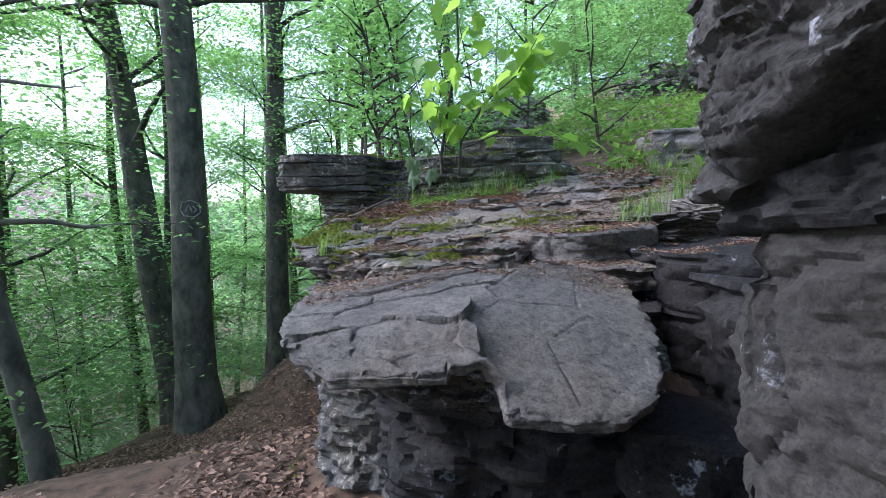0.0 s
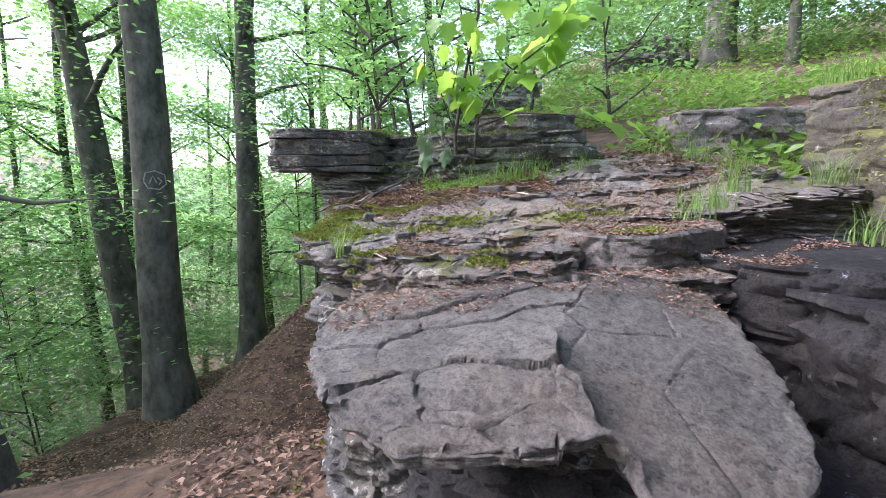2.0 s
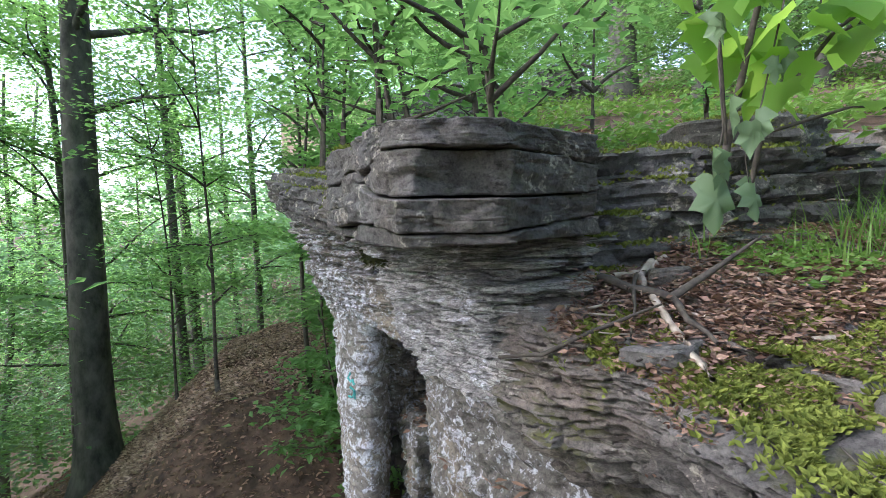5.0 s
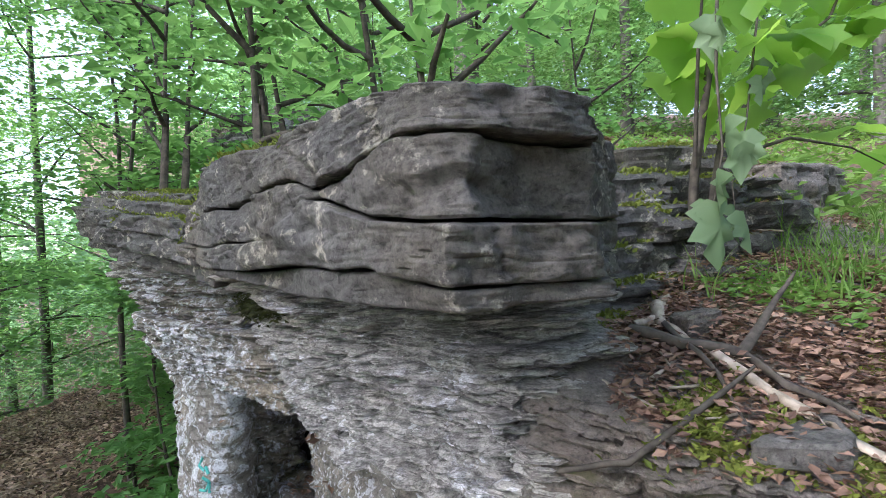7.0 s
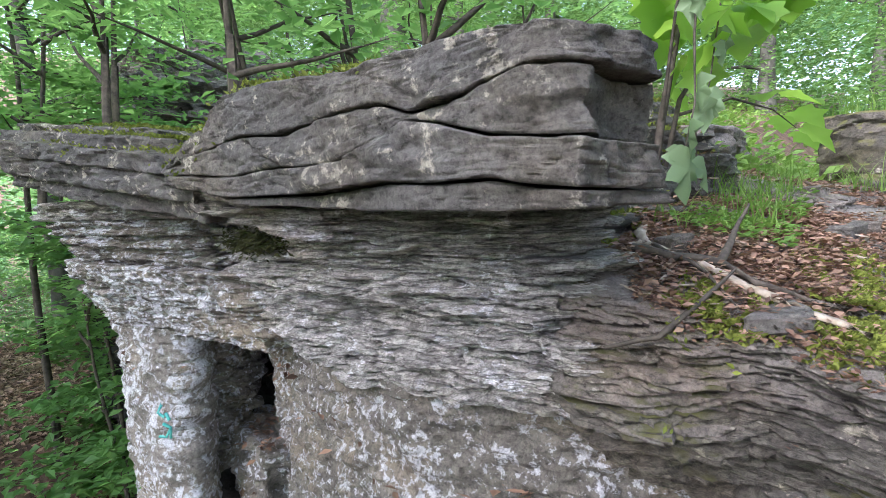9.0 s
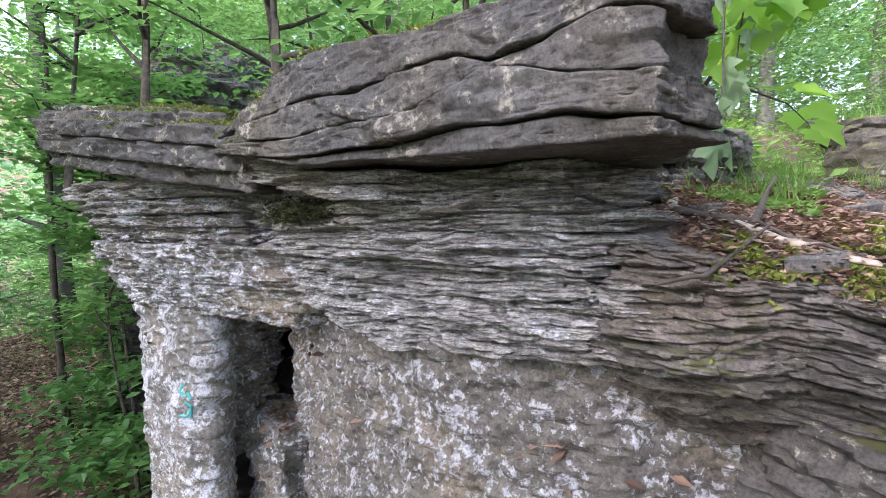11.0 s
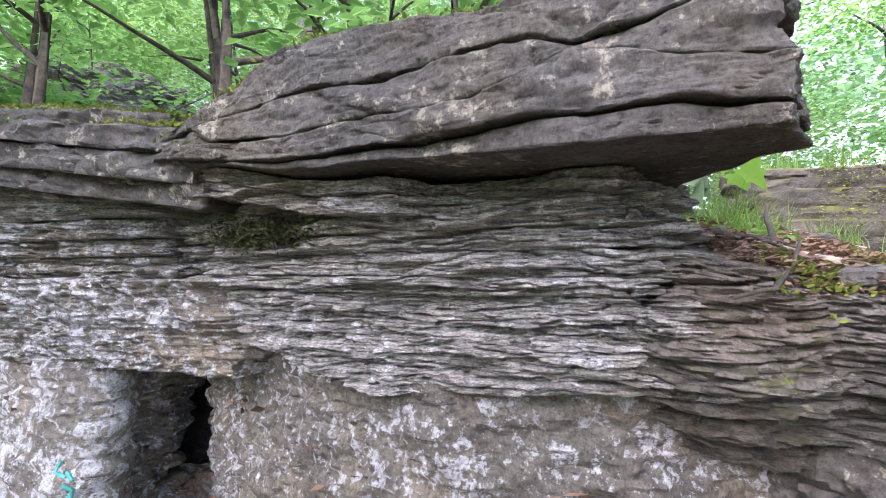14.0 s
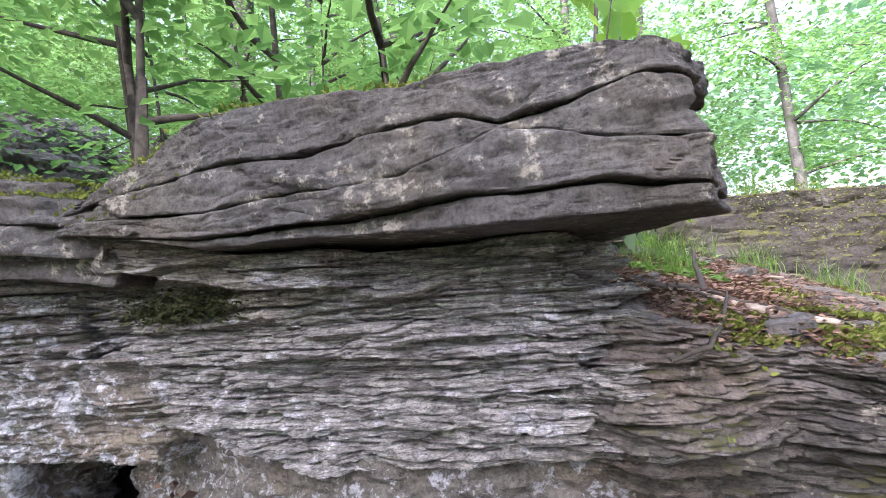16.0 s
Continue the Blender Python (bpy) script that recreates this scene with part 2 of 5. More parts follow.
def cracks(x, y, scale, seed):
    """How near a place lies to the borders of irregular plates (0 on the border), and a random number for each plate."""
    wx, wy = x * scale + 0.16 * pn(x * 3, y * 3, seed) + 0.05 * pn(x * 14, y * 14, seed), y * scale + 0.16 * pn(x * 3, y * 3, seed + 9) + 0.05 * pn(x * 14, y * 14, seed + 9)
    ix, iy = np.floor(wx), np.floor(wy)
    f1, f2, own = np.full(x.shape, 9.0), np.full(x.shape, 9.0), np.zeros(x.shape)
    for i in (-1, 0, 1):
        for j in (-1, 0, 1):
            cx, cy = ix + i, iy + j
            h = rnd(cx, cy, np.full(x.shape, seed))
            d = np.hypot(cx + h - wx, cy + rnd(cx, cy, np.full(x.shape, seed + 31)) - wy)
            nearer = d < f1
            f2 = np.where(nearer, f1, np.minimum(f2, d))
            own = np.where(nearer, h, own)
            f1 = np.where(nearer, d, f1)
    return f2 - f1, own


def heightfn(v, slope, c):
    if callable(v):
        return v
    return lambda x, y: v + (x - c[0]) * slope[0] + (y - c[1]) * slope[1]


def rock(outline, z0, z1, mat, seed=0, step=0.014, rough=0.02, freq=4.0, lam=0.015, lamf=60.0, slope=(0, 0), slope0=None, top=0.012,
         edge=0.012, batter=0.0, bulge=0.0, plates=0.0, plate_scale=5.0, under=0.006, ring_step=None, chip=0.0, chipf=10.0, flake=0.0, flakef=8.0, long_=5.0):
    """A bed of rock: an outline with a rough, laminated rim and an uneven top. z0, z1: heights or functions of x and y.
    lam, lamf: how far single laminae stand out, and how many there are to a metre; plates: depth of the cracks in the top; chip: broken-out facets."""
    ring, out = closed_line(outline, step)
    c = ring.mean(0)
    foot, head = heightfn(z0, slope if slope0 is None else slope0, c), heightfn(z1, slope, c)
    zt, zb = head(ring[:, 0], ring[:, 1]), foot(ring[:, 0], ring[:, 1])
    k, off = len(ring), seed * 7.31
    rings = int(np.clip(np.max(zt - zb) / (ring_step or max(0.005, min(step, 0.35 / lamf))), 4, 150))
    f = np.linspace(0, 1, rings + 1)[:, None]
    X, Y = np.broadcast_to(ring[:, 0], (rings + 1, k)), np.broadcast_to(ring[:, 1], (rings + 1, k))
    Z = zb[None] + (zt - zb)[None] * f
    d = rough * fbm(X * freq + off, Y * freq, Z * freq * 1.5, 6, 0.58)
    zw = Z + 0.022 * pn(X * 2.5, Y * 2.5, off) + 0.010 * pn(X * 8, Y * 8, off) + 0.004 * pn(X * 25, Y * 25, off)
    zi = np.floor(zw * lamf)
    own = rnd(zi, zi * 0 + seed, zi * 0)
    fl = pn(X * 4.5 + own * 40, Y * 4.5, zi * 3.7)
    fine = pn(X * 13 + own * 17, Y * 13, zi * 5.1)
    d = d + lam * (np.floor(fl * 4) / 4 + 0.5 * np.floor(fine * 3) / 3 + 0.8 * (own - 0.5) - 1.0 * (own < 0.2) + 0.25 * pn(X * 40, Y * 40, zi * 1.3))
    if chip:
        q, own2 = cracks((X - Y) * 1.0 + 0.2 * off, Z * 1.6 + 0.3 * X, chipf, seed)
        d = d + chip * (own2 - 0.5) - chip * 0.5 * np.clip(1 - q / 0.12, 0, 1)
    if flake:
        S = np.broadcast_to(np.arange(k) * step, X.shape)
        for amp, sc, stretch, sd in ((1.0, flakef, long_, seed), (0.55, flakef * 2.3, long_ * 0.8, seed + 50)):
            q, own4 = cracks(S + 0.03 * pn(X * 6, Y * 6, Z * 9), zw * stretch, sc, sd)
            d = d + amp * flake * (own4 - 0.5) - amp * 0.5 * flake * np.clip(1 - q / 0.16, 0, 1)
    h = (zt - zb)[None]
    near = np.minimum(f, 1 - f) * h
    d = d + batter * f + bulge * (1 - (2 * f - 1) ** 2) - edge * np.clip(1 - near / np.maximum(edge, 1e-4), 0, 1) ** 2
    rim = np.stack([X + out[:, 0] * d, Y + out[:, 1] * d, Z + 0.15 * rough * pn(X * 9 + off, Y * 9, Z * 9)], -1)

    def cap(fs, fn, sign, amount, start):
        g = np.array(fs)[:, None]
        x = start[None, :, 0] * (1 - g) + c[0] * g
        y = start[None, :, 1] * (1 - g) + c[1] * g
        zz = fn(x, y)
        grow = np.clip(g / 0.1, 0, 1)
        r = amount * fbm(x * 3 + off, y * 3, 3.3, 6, 0.55) + amount * 0.9 * np.floor(3 * fbm(x * 2.6 + off, y * 2.6, 9.1, 3)) / 3
        if plates and sign > 0:
            q, own3 = cracks(x, y, plate_scale, seed)
            r = r + plates * 0.9 * (own3 - 0.5) - plates * 1.5 * np.clip(1 - q / 0.032, 0, 1)
        return np.stack([x, y, zz + sign * r * grow], -1)

    size = np.abs(ring - c).max()
    tops = 1 - (1 - np.linspace(0, 1, int(np.clip(size / step * 0.8, 8, 130)))[1:-1])
    vs = np.concatenate([cap([0.9, 0.7, 0.5, 0.3, 0.15, 0.05], foot, -1, under, rim[0]), rim, cap(tops, head, 1, top, rim[-1])], 0)
    rows = len(vs)
    verts = np.vstack([vs.reshape(-1, 3), [[c[0], c[1], float(head(c[0], c[1]))], [c[0], c[1], float(foot(c[0], c[1]))]]])
    idx = np.arange(k)
    nxt = (idx + 1) % k
    r = np.arange(rows - 1)[:, None] * k
    quads = np.stack([r + idx, r + nxt, r + k + nxt, r + k + idx], -1).reshape(-1, 4)
    a, b, last = len(verts) - 2, len(verts) - 1, (rows - 1) * k
    tris = np.vstack([np.stack([last + idx, last + nxt, np.full(k, a)], 1), np.stack([nxt, idx, np.full(k, b)], 1)])
    me = bpy.data.meshes.new("rock")
    me.vertices.add(len(verts))
    me.vertices.foreach_set("co", verts.astype(np.float32).ravel())
    loops = np.r_[quads.ravel(), tris.ravel()].astype(np.int32)
    me.loops.add(len(loops))
    me.loops.foreach_set("vertex_index", loops)
    me.polygons.add(len(quads) + len(tris))
    me.polygons.foreach_set("loop_start", np.r_[np.arange(len(quads)) * 4, len(quads) * 4 + np.arange(len(tris)) * 3].astype(np.int32))
    me.update(calc_edges=True)
    me.materials.append(mat)
    me.polygons.foreach_set("use_smooth", np.full(len(me.polygons), True))
    me.set_sharp_from_angle(angle=radians(38))
    return me


def tube(points, radii, sides=8, wobble=0.0, seed=0):
    """Verts and quads of a tapered tube along points."""
    pts = [Vector(p) for p in points]
    verts, faces = [], []
    up = Vector((0.31, 0.9, 0.2))
    for i, p in enumerate(pts):
        d = (pts[min(i + 1, len(pts) - 1)] - pts[max(i - 1, 0)]).normalized()
        a = d.cross(up if abs(d.dot(up)) < 0.95 else Vector((1, 0, 0))).normalized()
        b = d.cross(a)
        for s in range(sides):
            t = 2 * math.pi * s / sides
            r = radii[i] * (1 + wobble * noise.noise((p.x * 3 + seed, math.cos(t) + p.y, math.sin(t) + p.z * 1.2)))
            verts.append(p + a * (r * math.cos(t)) + b * (r * math.sin(t)))
    for i in range(len(pts) - 1):
        for s in range(sides):
            s2 = (s + 1) % sides
            faces.append((i * sides + s, i * sides + s2, (i + 1) * sides + s2, (i + 1) * sides + s))
    return [tuple(v) for v in verts], faces


def joined(chunks):
    """Several (verts, quads) in one."""
    vs, fs, n = [], [], 0
    for v, f in chunks:
        vs.append(np.asarray(v, float))
        fs.append(np.asarray(f, int) + n)
        n += len(v)
    return np.vstack(vs), np.vstack(fs)


rng = np.random.default_rng(7)


def leaf_cloud(pos, size, flat=0.6, aspect=0.62, droop=0.15, rs=None):
    """Pointed leaves (two quads folded on the midrib) at the given places. Arrays of verts and quads."""
    rs = rs or rng
    n = len(pos)
    yaw = rs.uniform(0, 2 * math.pi, n)
    d = np.stack([np.cos(yaw), np.sin(yaw), rs.normal(-droop, 0.25, n)], 1)
    d /= np.linalg.norm(d, axis=1, keepdims=True)
    up = np.stack([rs.normal(0, 1 - flat, n), rs.normal(0, 1 - flat, n), np.ones(n)], 1)
    side = np.cross(d, up)
    side /= np.maximum(np.linalg.norm(side, axis=1, keepdims=True), 1e-6)
    nr = np.cross(side, d)
    s = (size * rs.uniform(0.7, 1.2, n))[:, None]
    w = s * aspect * 0.5
    base, tip = pos, pos + d * s
    mid = pos + d * s * 0.45
    v = np.stack([base, mid + side * w + nr * w * 0.3, tip, mid - side * w + nr * w * 0.3], 1).reshape(-1, 3)
    i = np.arange(n)[:, None] * 4
    f = np.concatenate([i + np.array([[0, 1, 2, 3]])], 0)
    return v, f


def smooth01(x, a, b):
    t = np.clip((x - a) / (b - a), 0, 1)
    return t * t * (3 - 2 * t)


def ground_z(x, y):
    """The hillside: a path below the crag, a steep bank, and the upper slope."""
    x, y = np.asarray(x, float), np.asarray(y, float)
    yc = np.clip(y, -4, 30)
    p = -0.35 - 0.2 * yc + 0.06 * (x + 3)
    edge = -4.6 - 0.05 * yc
    fall = -0.55 * np.maximum(0, edge - x) + 0.008 * np.maximum(0, edge - x) ** 2 * (x > -40)
    low_far = np.maximum(p + np.where(x < edge, fall, 0), -9 + 0.17 * np.maximum(0, -x - 24) - 0.2 * np.clip(yc, 0, 12) * 0)
    near = 0.02 + 0.22 * (x + 1.2) + np.where(x < -3.4, 0.35 * (x + 3.4), 0)
    low = near + (low_far - near) * smooth01(y, 3.0, 5.4)
    bank = -0.3 + 0.22 * np.clip(x + 2, 0, 4) - 0.95 * np.maximum(0, -2 - x) - 0.05 * (yc - 10) - 0.3 * np.maximum(0, yc - 12.5)
    low = low + np.maximum(0, bank - low) * smooth01(y, 5.2, 8.2)
    upper = 1.78 + 0.17 * np.maximum(x - 0.9, -1.2) + 0.24 * (y - 3.5)
    way = 0.8 + 0.62 * smooth01(y, 1.7, 2.6) + 0.2 * np.clip(y - 2.4, 0, 1.1) + 0.12 * np.maximum(x - 1.2, 0)
    upper = way + (upper - way) * smooth01(y, 3.1, 3.8)
    c = 0.35 + (1 - smooth01(y, 1.2, 2.4)) * 1.3 + smooth01(y, 5.5, 9.5) * 0.95 + 0.3 * np.clip(y - 9, 0, 40)
    w = 0.2 + smooth01(y, 5.5, 9.5) * 1.0
    s = smooth01(x, c - w, c + w)
    return low + (upper - low) * s

# ---- ground ----


def spaced(lo, hi, fine_lo, fine_hi, fine, grow=1.22):
    a = list(np.arange(fine_lo, fine_hi, fine))
    s, x = fine, a[-1]
    while x < hi:
        s *= grow
        x += s
        a.append(min(x, hi))
    s, x = fine, a[0]
    while x > lo:
        s *= grow
        x -= s
        a.insert(0, max(x, lo))
    return np.array(a)


def ground_sheet():
    gx, gy = spaced(-400, 400, -8, 6, 0.12), spaced(-400, 400, -1.5, 15, 0.12)
    X, Y = np.meshgrid(gx, gy)
    Z = ground_z(X, Y)
    flat = X.ravel(), Y.ravel()
    bumps = np.array([0.10 * noise.fractal((x * 0.6, y * 0.6, 0.0), 1.0, 2.0, 4) + 0.03 * noise.noise((x * 4, y * 4, 2.0)) if abs(x) < 40 and abs(y) < 50 else 0.0
                      for x, y in zip(*flat)]).reshape(X.shape)
    Z = np.maximum(Z + bumps, -45)
    n, m = X.shape
    i = (np.arange(n - 1)[:, None] * m + np.arange(m - 1)[None]).ravel()
    me = mesh_np("ground", np.stack([X.ravel(), Y.ravel(), Z.ravel()], 1), np.stack([i, i + 1, i + m + 1, i + m], 1), SOIL, True)
    return tagged(piece("ground", me), "brown woodland slope with leaf litter below the crag", "ground", kind="structure")


ground = ground_sheet()

# ---- the crag ----


def shifted(outline, dx, dy=0.0, grow=1.0):
    a = np.array(outline, float)
    c = a.mean(0)
    return (a - c) * grow + c + (dx, dy)


def along_y(pairs, slope_x=0.0, x0=-1.1, plus=0.0):
    """A height that follows pairs of (y, z) along the crag and rises a little inwards."""
    p = sorted(pairs)
    ys, zs = [q[0] for q in p], [q[1] for q in p]
    return lambda x, y: np.interp(y, ys, zs) + (np.asarray(x) - x0) * slope_x + plus


# Overhanging slab whose long face looks over the valley: four beds parted by wavy open cracks.
slab = thing("overhanging_slab", "dark grey shale slab jutting out of the crag with open cracks", "rock")
S_OUT = [(-1.10, 3.205), (-0.90, 3.155), (-0.84, 3.20), (-0.70, 3.28), (-0.53, 3.35), (-0.42, 3.6), (-0.2, 4.0), (-0.3, 4.6), (-0.6, 4.76), (-0.96, 4.74), (-1.06, 4.64), (-1.085, 4.45), (-1.11, 4.0), (-1.12, 3.6)]
TOP = [(4.7, 1.90), (4.6, 1.912), (4.51, 1.936), (4.34, 1.985), (4.14, 2.035), (4.03, 2.04), (3.73, 2.005), (3.49, 2.0), (3.36, 1.995), (3.2, 1.985)]
UPPER = [(4.7, 1.885), (4.6, 1.895), (4.5, 1.912), (4.18, 1.924), (4.04, 1.927), (3.86, 1.91), (3.73, 1.924), (3.66, 1.925), (3.55, 1.922), (3.49, 1.90), (3.38, 1.911), (3.29, 1.931), (3.2, 1.928)]
LOWER = [(4.6, 1.872), (4.5, 1.869), (4.11, 1.838), (3.92, 1.844), (3.76, 1.838), (3.65, 1.841), (3.57, 1.859), (3.49, 1.889), (3.42, 1.874), (3.33, 1.846), (3.25, 1.838), (3.15, 1.832)]
FIFTH = [(4.6, 1.846), (4.15, 1.79), (3.8, 1.783), (3.55, 1.793), (3.42, 1.785), (3.34, 1.788), (3.28, 1.775), (3.15, 1.762)]
FOOT = [(4.6, 1.84), (4.5, 1.838), (4.15, 1.77), (3.83, 1.757), (3.68, 1.749), (3.58, 1.744), (3.48, 1.742), (3.2, 1.74)]
SLAB_BED = dict(step=0.009, rough=0.014, freq=8.0, lam=0.001, lamf=30, top=0.012, edge=0.004, bulge=0.0, chip=0.013, chipf=3.4, ring_step=0.0035, flake=0.004, flakef=5)
HOLLOW = [(-1.11, 3.25), (-1.07, 3.20), (-1.02, 3.215), (-0.94, 3.225), (-0.87, 3.185)] + S_OUT[3:]
CHIPPED = [(-1.115, 3.26), (-1.07, 3.20), (-0.97, 3.165), (-0.88, 3.165), (-0.82, 3.21)] + S_OUT[3:]
for i, (lo, hi, dx, g) in enumerate(((FOOT, FIFTH, 0.016, 0.985), (FIFTH, LOWER, -0.002, 1.0), (LOWER, UPPER, 0.006, 0.997), (UPPER, TOP, 0.004, 0.99))):
    piece("rock_bed", rock(shifted((S_OUT, S_OUT, HOLLOW, CHIPPED)[i], dx, 0.0, g), along_y(lo, 0.02, plus=0.0025), along_y(hi, 0.02, plus=-0.0025), SLATE, 1 + i, **SLAB_BED), slab)

# Its lower continuation along the edge.
tail = thing("edge_slab", "low grey shale slab continuing the crag's edge", "rock")
T_OUT = [(-1.04, 4.5), (-0.6, 4.62), (-0.2, 4.8), (-0.1, 5.6), (-0.5, 6.3), (-1.1, 6.35), (-1.3, 6.05), (-1.2, 5.3), (-1.12, 4.95)]
for i, (lo, hi, g, dx, dy) in enumerate(((1.84, 1.93, 0.96, 0.05, 0.0), (1.905, 1.985, 0.99, 0.01, 0.0), (1.988, 2.055, 1.0, 0.0, 0.0), (2.058, 2.12, 0.93, 0.02, 0.1), (2.123, 2.18, 0.8, 0.03, 0.28))):
    piece("rock_bed", rock(shifted(T_OUT, dx, dy, g), lo, hi, SLATE, 14 + i, 0.014, 0.03, 4, 0.004, 50, slope=(0.0, 0.13), top=0.015, chip=0.025, chipf=3, flake=0.010, flakef=4, edge=0.005), tail)

# Laminated beds under the slab, running on into the lichen-crusted block.
band = thing("laminated_beds", "stack of thin grey shale beds under the slab", "rock")
rs = np.random.default_rng(3)
z = 1.24
for i, h in enumerate((0.07, 0.06, 0.05, 0.07, 0.045, 0.06, 0.05, 0.055, 0.05)):
    u = (z - 1.24) / 0.5
    x0 = -0.75 - 0.16 * u + float(rs.uniform(-0.015, 0.015))
    tipx = (-0.72, -0.66, -0.74, -0.80, -0.72, -0.56, -0.60, -0.66, -0.54)[i]
    ys = (3.30, 3.26, 3.30, 3.36, 3.36, 3.30, 3.32, 3.36, 3.38)[i]
    out = [(x0 + 0.02, ys + 0.07), (x0 + 0.1, ys + 0.01), (tipx, ys - 0.02), (tipx + 0.08, ys + 0.1), (0.2, 3.7), (0.2, 5.0), (-0.45, 5.05), (x0 + 0.14, 4.98), (x0 + 0.04, 4.6), (x0, 4.0)]
    foot = z if i else (lambda x, y: 1.30 - 0.10 * np.clip((y - 3.2) / 1.0, 0, 1) * np.clip((4.6 - y) / 0.5, 0, 1))
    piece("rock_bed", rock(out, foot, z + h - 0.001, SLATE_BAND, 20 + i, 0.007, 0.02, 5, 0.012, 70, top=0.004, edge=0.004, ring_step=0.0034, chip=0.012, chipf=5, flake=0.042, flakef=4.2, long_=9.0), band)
    z += h

lblock = thing("lichen_block", "weathered rock block crusted with white lichen", "rock")
L_OUT = [(-0.64, 4.82), (-0.4, 4.78), (0.1, 5.0), (0.1, 6.6), (-0.5, 6.5), (-0.85, 6.3), (-0.86, 6.0), (-0.74, 5.4), (-0.69, 5.1)]
piece("rock_bed", rock(L_OUT, 1.15, 1.52, CRUST, 40, 0.012, 0.03, 7, 0.006, 40, flake=0.022, flakef=9, batter=0.2, top=0.02, chip=0.014, chipf=10, ring_step=0.007), lblock)
for i, (zz, h, g) in enumerate(((1.522, 0.08, 1.01), (1.604, 0.06, 1.03), (1.666, 0.07, 1.06), (1.738, 0.095, 1.1))):
    o = shifted(L_OUT, -0.13 - 0.03 * i, 0.04, g)
    o[:, 1] = np.maximum(o[:, 1], 4.96 if i < 3 else 4.8)
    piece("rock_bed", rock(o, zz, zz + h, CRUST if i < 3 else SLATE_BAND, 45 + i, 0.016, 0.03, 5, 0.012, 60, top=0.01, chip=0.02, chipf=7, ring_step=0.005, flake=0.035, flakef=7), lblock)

fill = [(-0.99, 3.9), (-0.6, 3.8), (-0.2, 4.2), (-0.2, 5.6), (-0.6, 6.2), (-1.02, 6.1), (-1.06, 5.6), (-1.03, 5.0), (-1.01, 4.5)]
for i, (a, b, dx) in enumerate(((-0.085, -0.042, 0.03), (-0.04, -0.002, 0.0))):
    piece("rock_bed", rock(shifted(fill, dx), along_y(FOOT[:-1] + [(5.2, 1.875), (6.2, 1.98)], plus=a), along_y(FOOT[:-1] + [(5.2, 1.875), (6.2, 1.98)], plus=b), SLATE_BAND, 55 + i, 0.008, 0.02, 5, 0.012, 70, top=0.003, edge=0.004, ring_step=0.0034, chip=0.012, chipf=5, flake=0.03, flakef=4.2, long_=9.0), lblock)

# Pale lower wall with a hollow beside a pillar.
lower = thing("lower_wall", "pale lichen-spotted rock wall at the crag's foot", "rock")
piece("rock_face", rock([(-0.3, 3.12), (-0.52, 3.5), (-0.64, 3.95), (-0.52, 4.5), (-0.34, 5.05), (-0.2, 5.42), (0.3, 5.5), (0.9, 4.5), (0.9, 3.1)], -0.6, 1.26, PALE, 60, 0.012, 0.03, 8, 0.004, 40, flake=0.009, flakef=14, batter=0.1, top=0.01, chip=0.008, chipf=14, ring_step=0.011), lower)
pillar = thing("rock_pillar", "whitish rock pillar beside a dark narrow gap", "rock")
piece("rock_face", rock([(-0.72, 5.72), (-0.66, 5.62), (-0.60, 5.68), (-0.52, 6.0), (-0.5, 6.3), (-0.72, 6.2)], -1.9, 1.17, CRUST, 61, 0.014, 0.02, 8, 0.004, 40, flake=0.012, flakef=14, top=0.01, batter=0.12, chip=0.012, chipf=16, ring_step=0.02), pillar)
piece("rock_flank", rock([(-0.5, 5.74), (-0.38, 5.76), (-0.24, 5.82), (-0.2, 6.1), (-0.4, 6.3), (-0.5, 6.0)], 0.2, lambda x, y: 1.2 + 0 * x, PALE, 64, 0.012, 0.05, 7, 0.012, 30, flake=0.03, flakef=9, long_=2.0, top=0.01, batter=0.2, chip=0.035, chipf=8, ring_step=0.010), pillar, "rough brown flank of the pillar")
foot_rock = thing("foot_boulder", "rough brownish boulder wedged in the hollow", "rock")
piece("rock_face", rock([(-0.46, 5.3), (-0.2, 5.25), (0.1, 5.6), (-0.1, 5.95), (-0.4, 5.8)], -0.9, 0.46, PALE, 63, 0.03, 0.06, 5, 0.01, 20, top=0.04, chip=0.04, chipf=6), foot_rock)
# Inner rock, darkened in its colour so that the hollow reads black.
core = thing("crag_core", "inner rock behind the hollow, coloured dark for its shade", "rock")
piece("rock_face", rock([(0.15, 5.5), (0.6, 5.2), (1.6, 5.2), (1.6, 7.4), (0.2, 7.6), (-0.45, 7.0), (-0.1, 6.3)], -1.8, 1.8, SHADEROCK, 62, 0.05, 0.1, 3, 0.02, 12), core)

# Deep shade behind the pillar is coloured into this wall.
rear = thing("rear_wall", "rock wall behind the pillar with shade in its dark colour", "rock")
piece("rock_face", rock([(-0.6, 6.95), (-0.4, 6.75), (0.3, 7.0), (0.3, 8.3), (-0.3, 8.4), (-0.58, 7.8)], -1.2, 1.65, SHADEROCK, 65, 0.03, 0.08, 4, 0.02, 20, chip=0.06, chipf=4, flake=0.03, flakef=4), rear)

# Terrace: stepped beds covered in litter and moss.

def terrace_z(x, y):
    return 1.405 + 0.22 * (np.asarray(y) - 2.48) + 0.11 * (np.asarray(x) + 0.66)


def above(dz):
    return lambda x, y: terrace_z(x, y) + dz


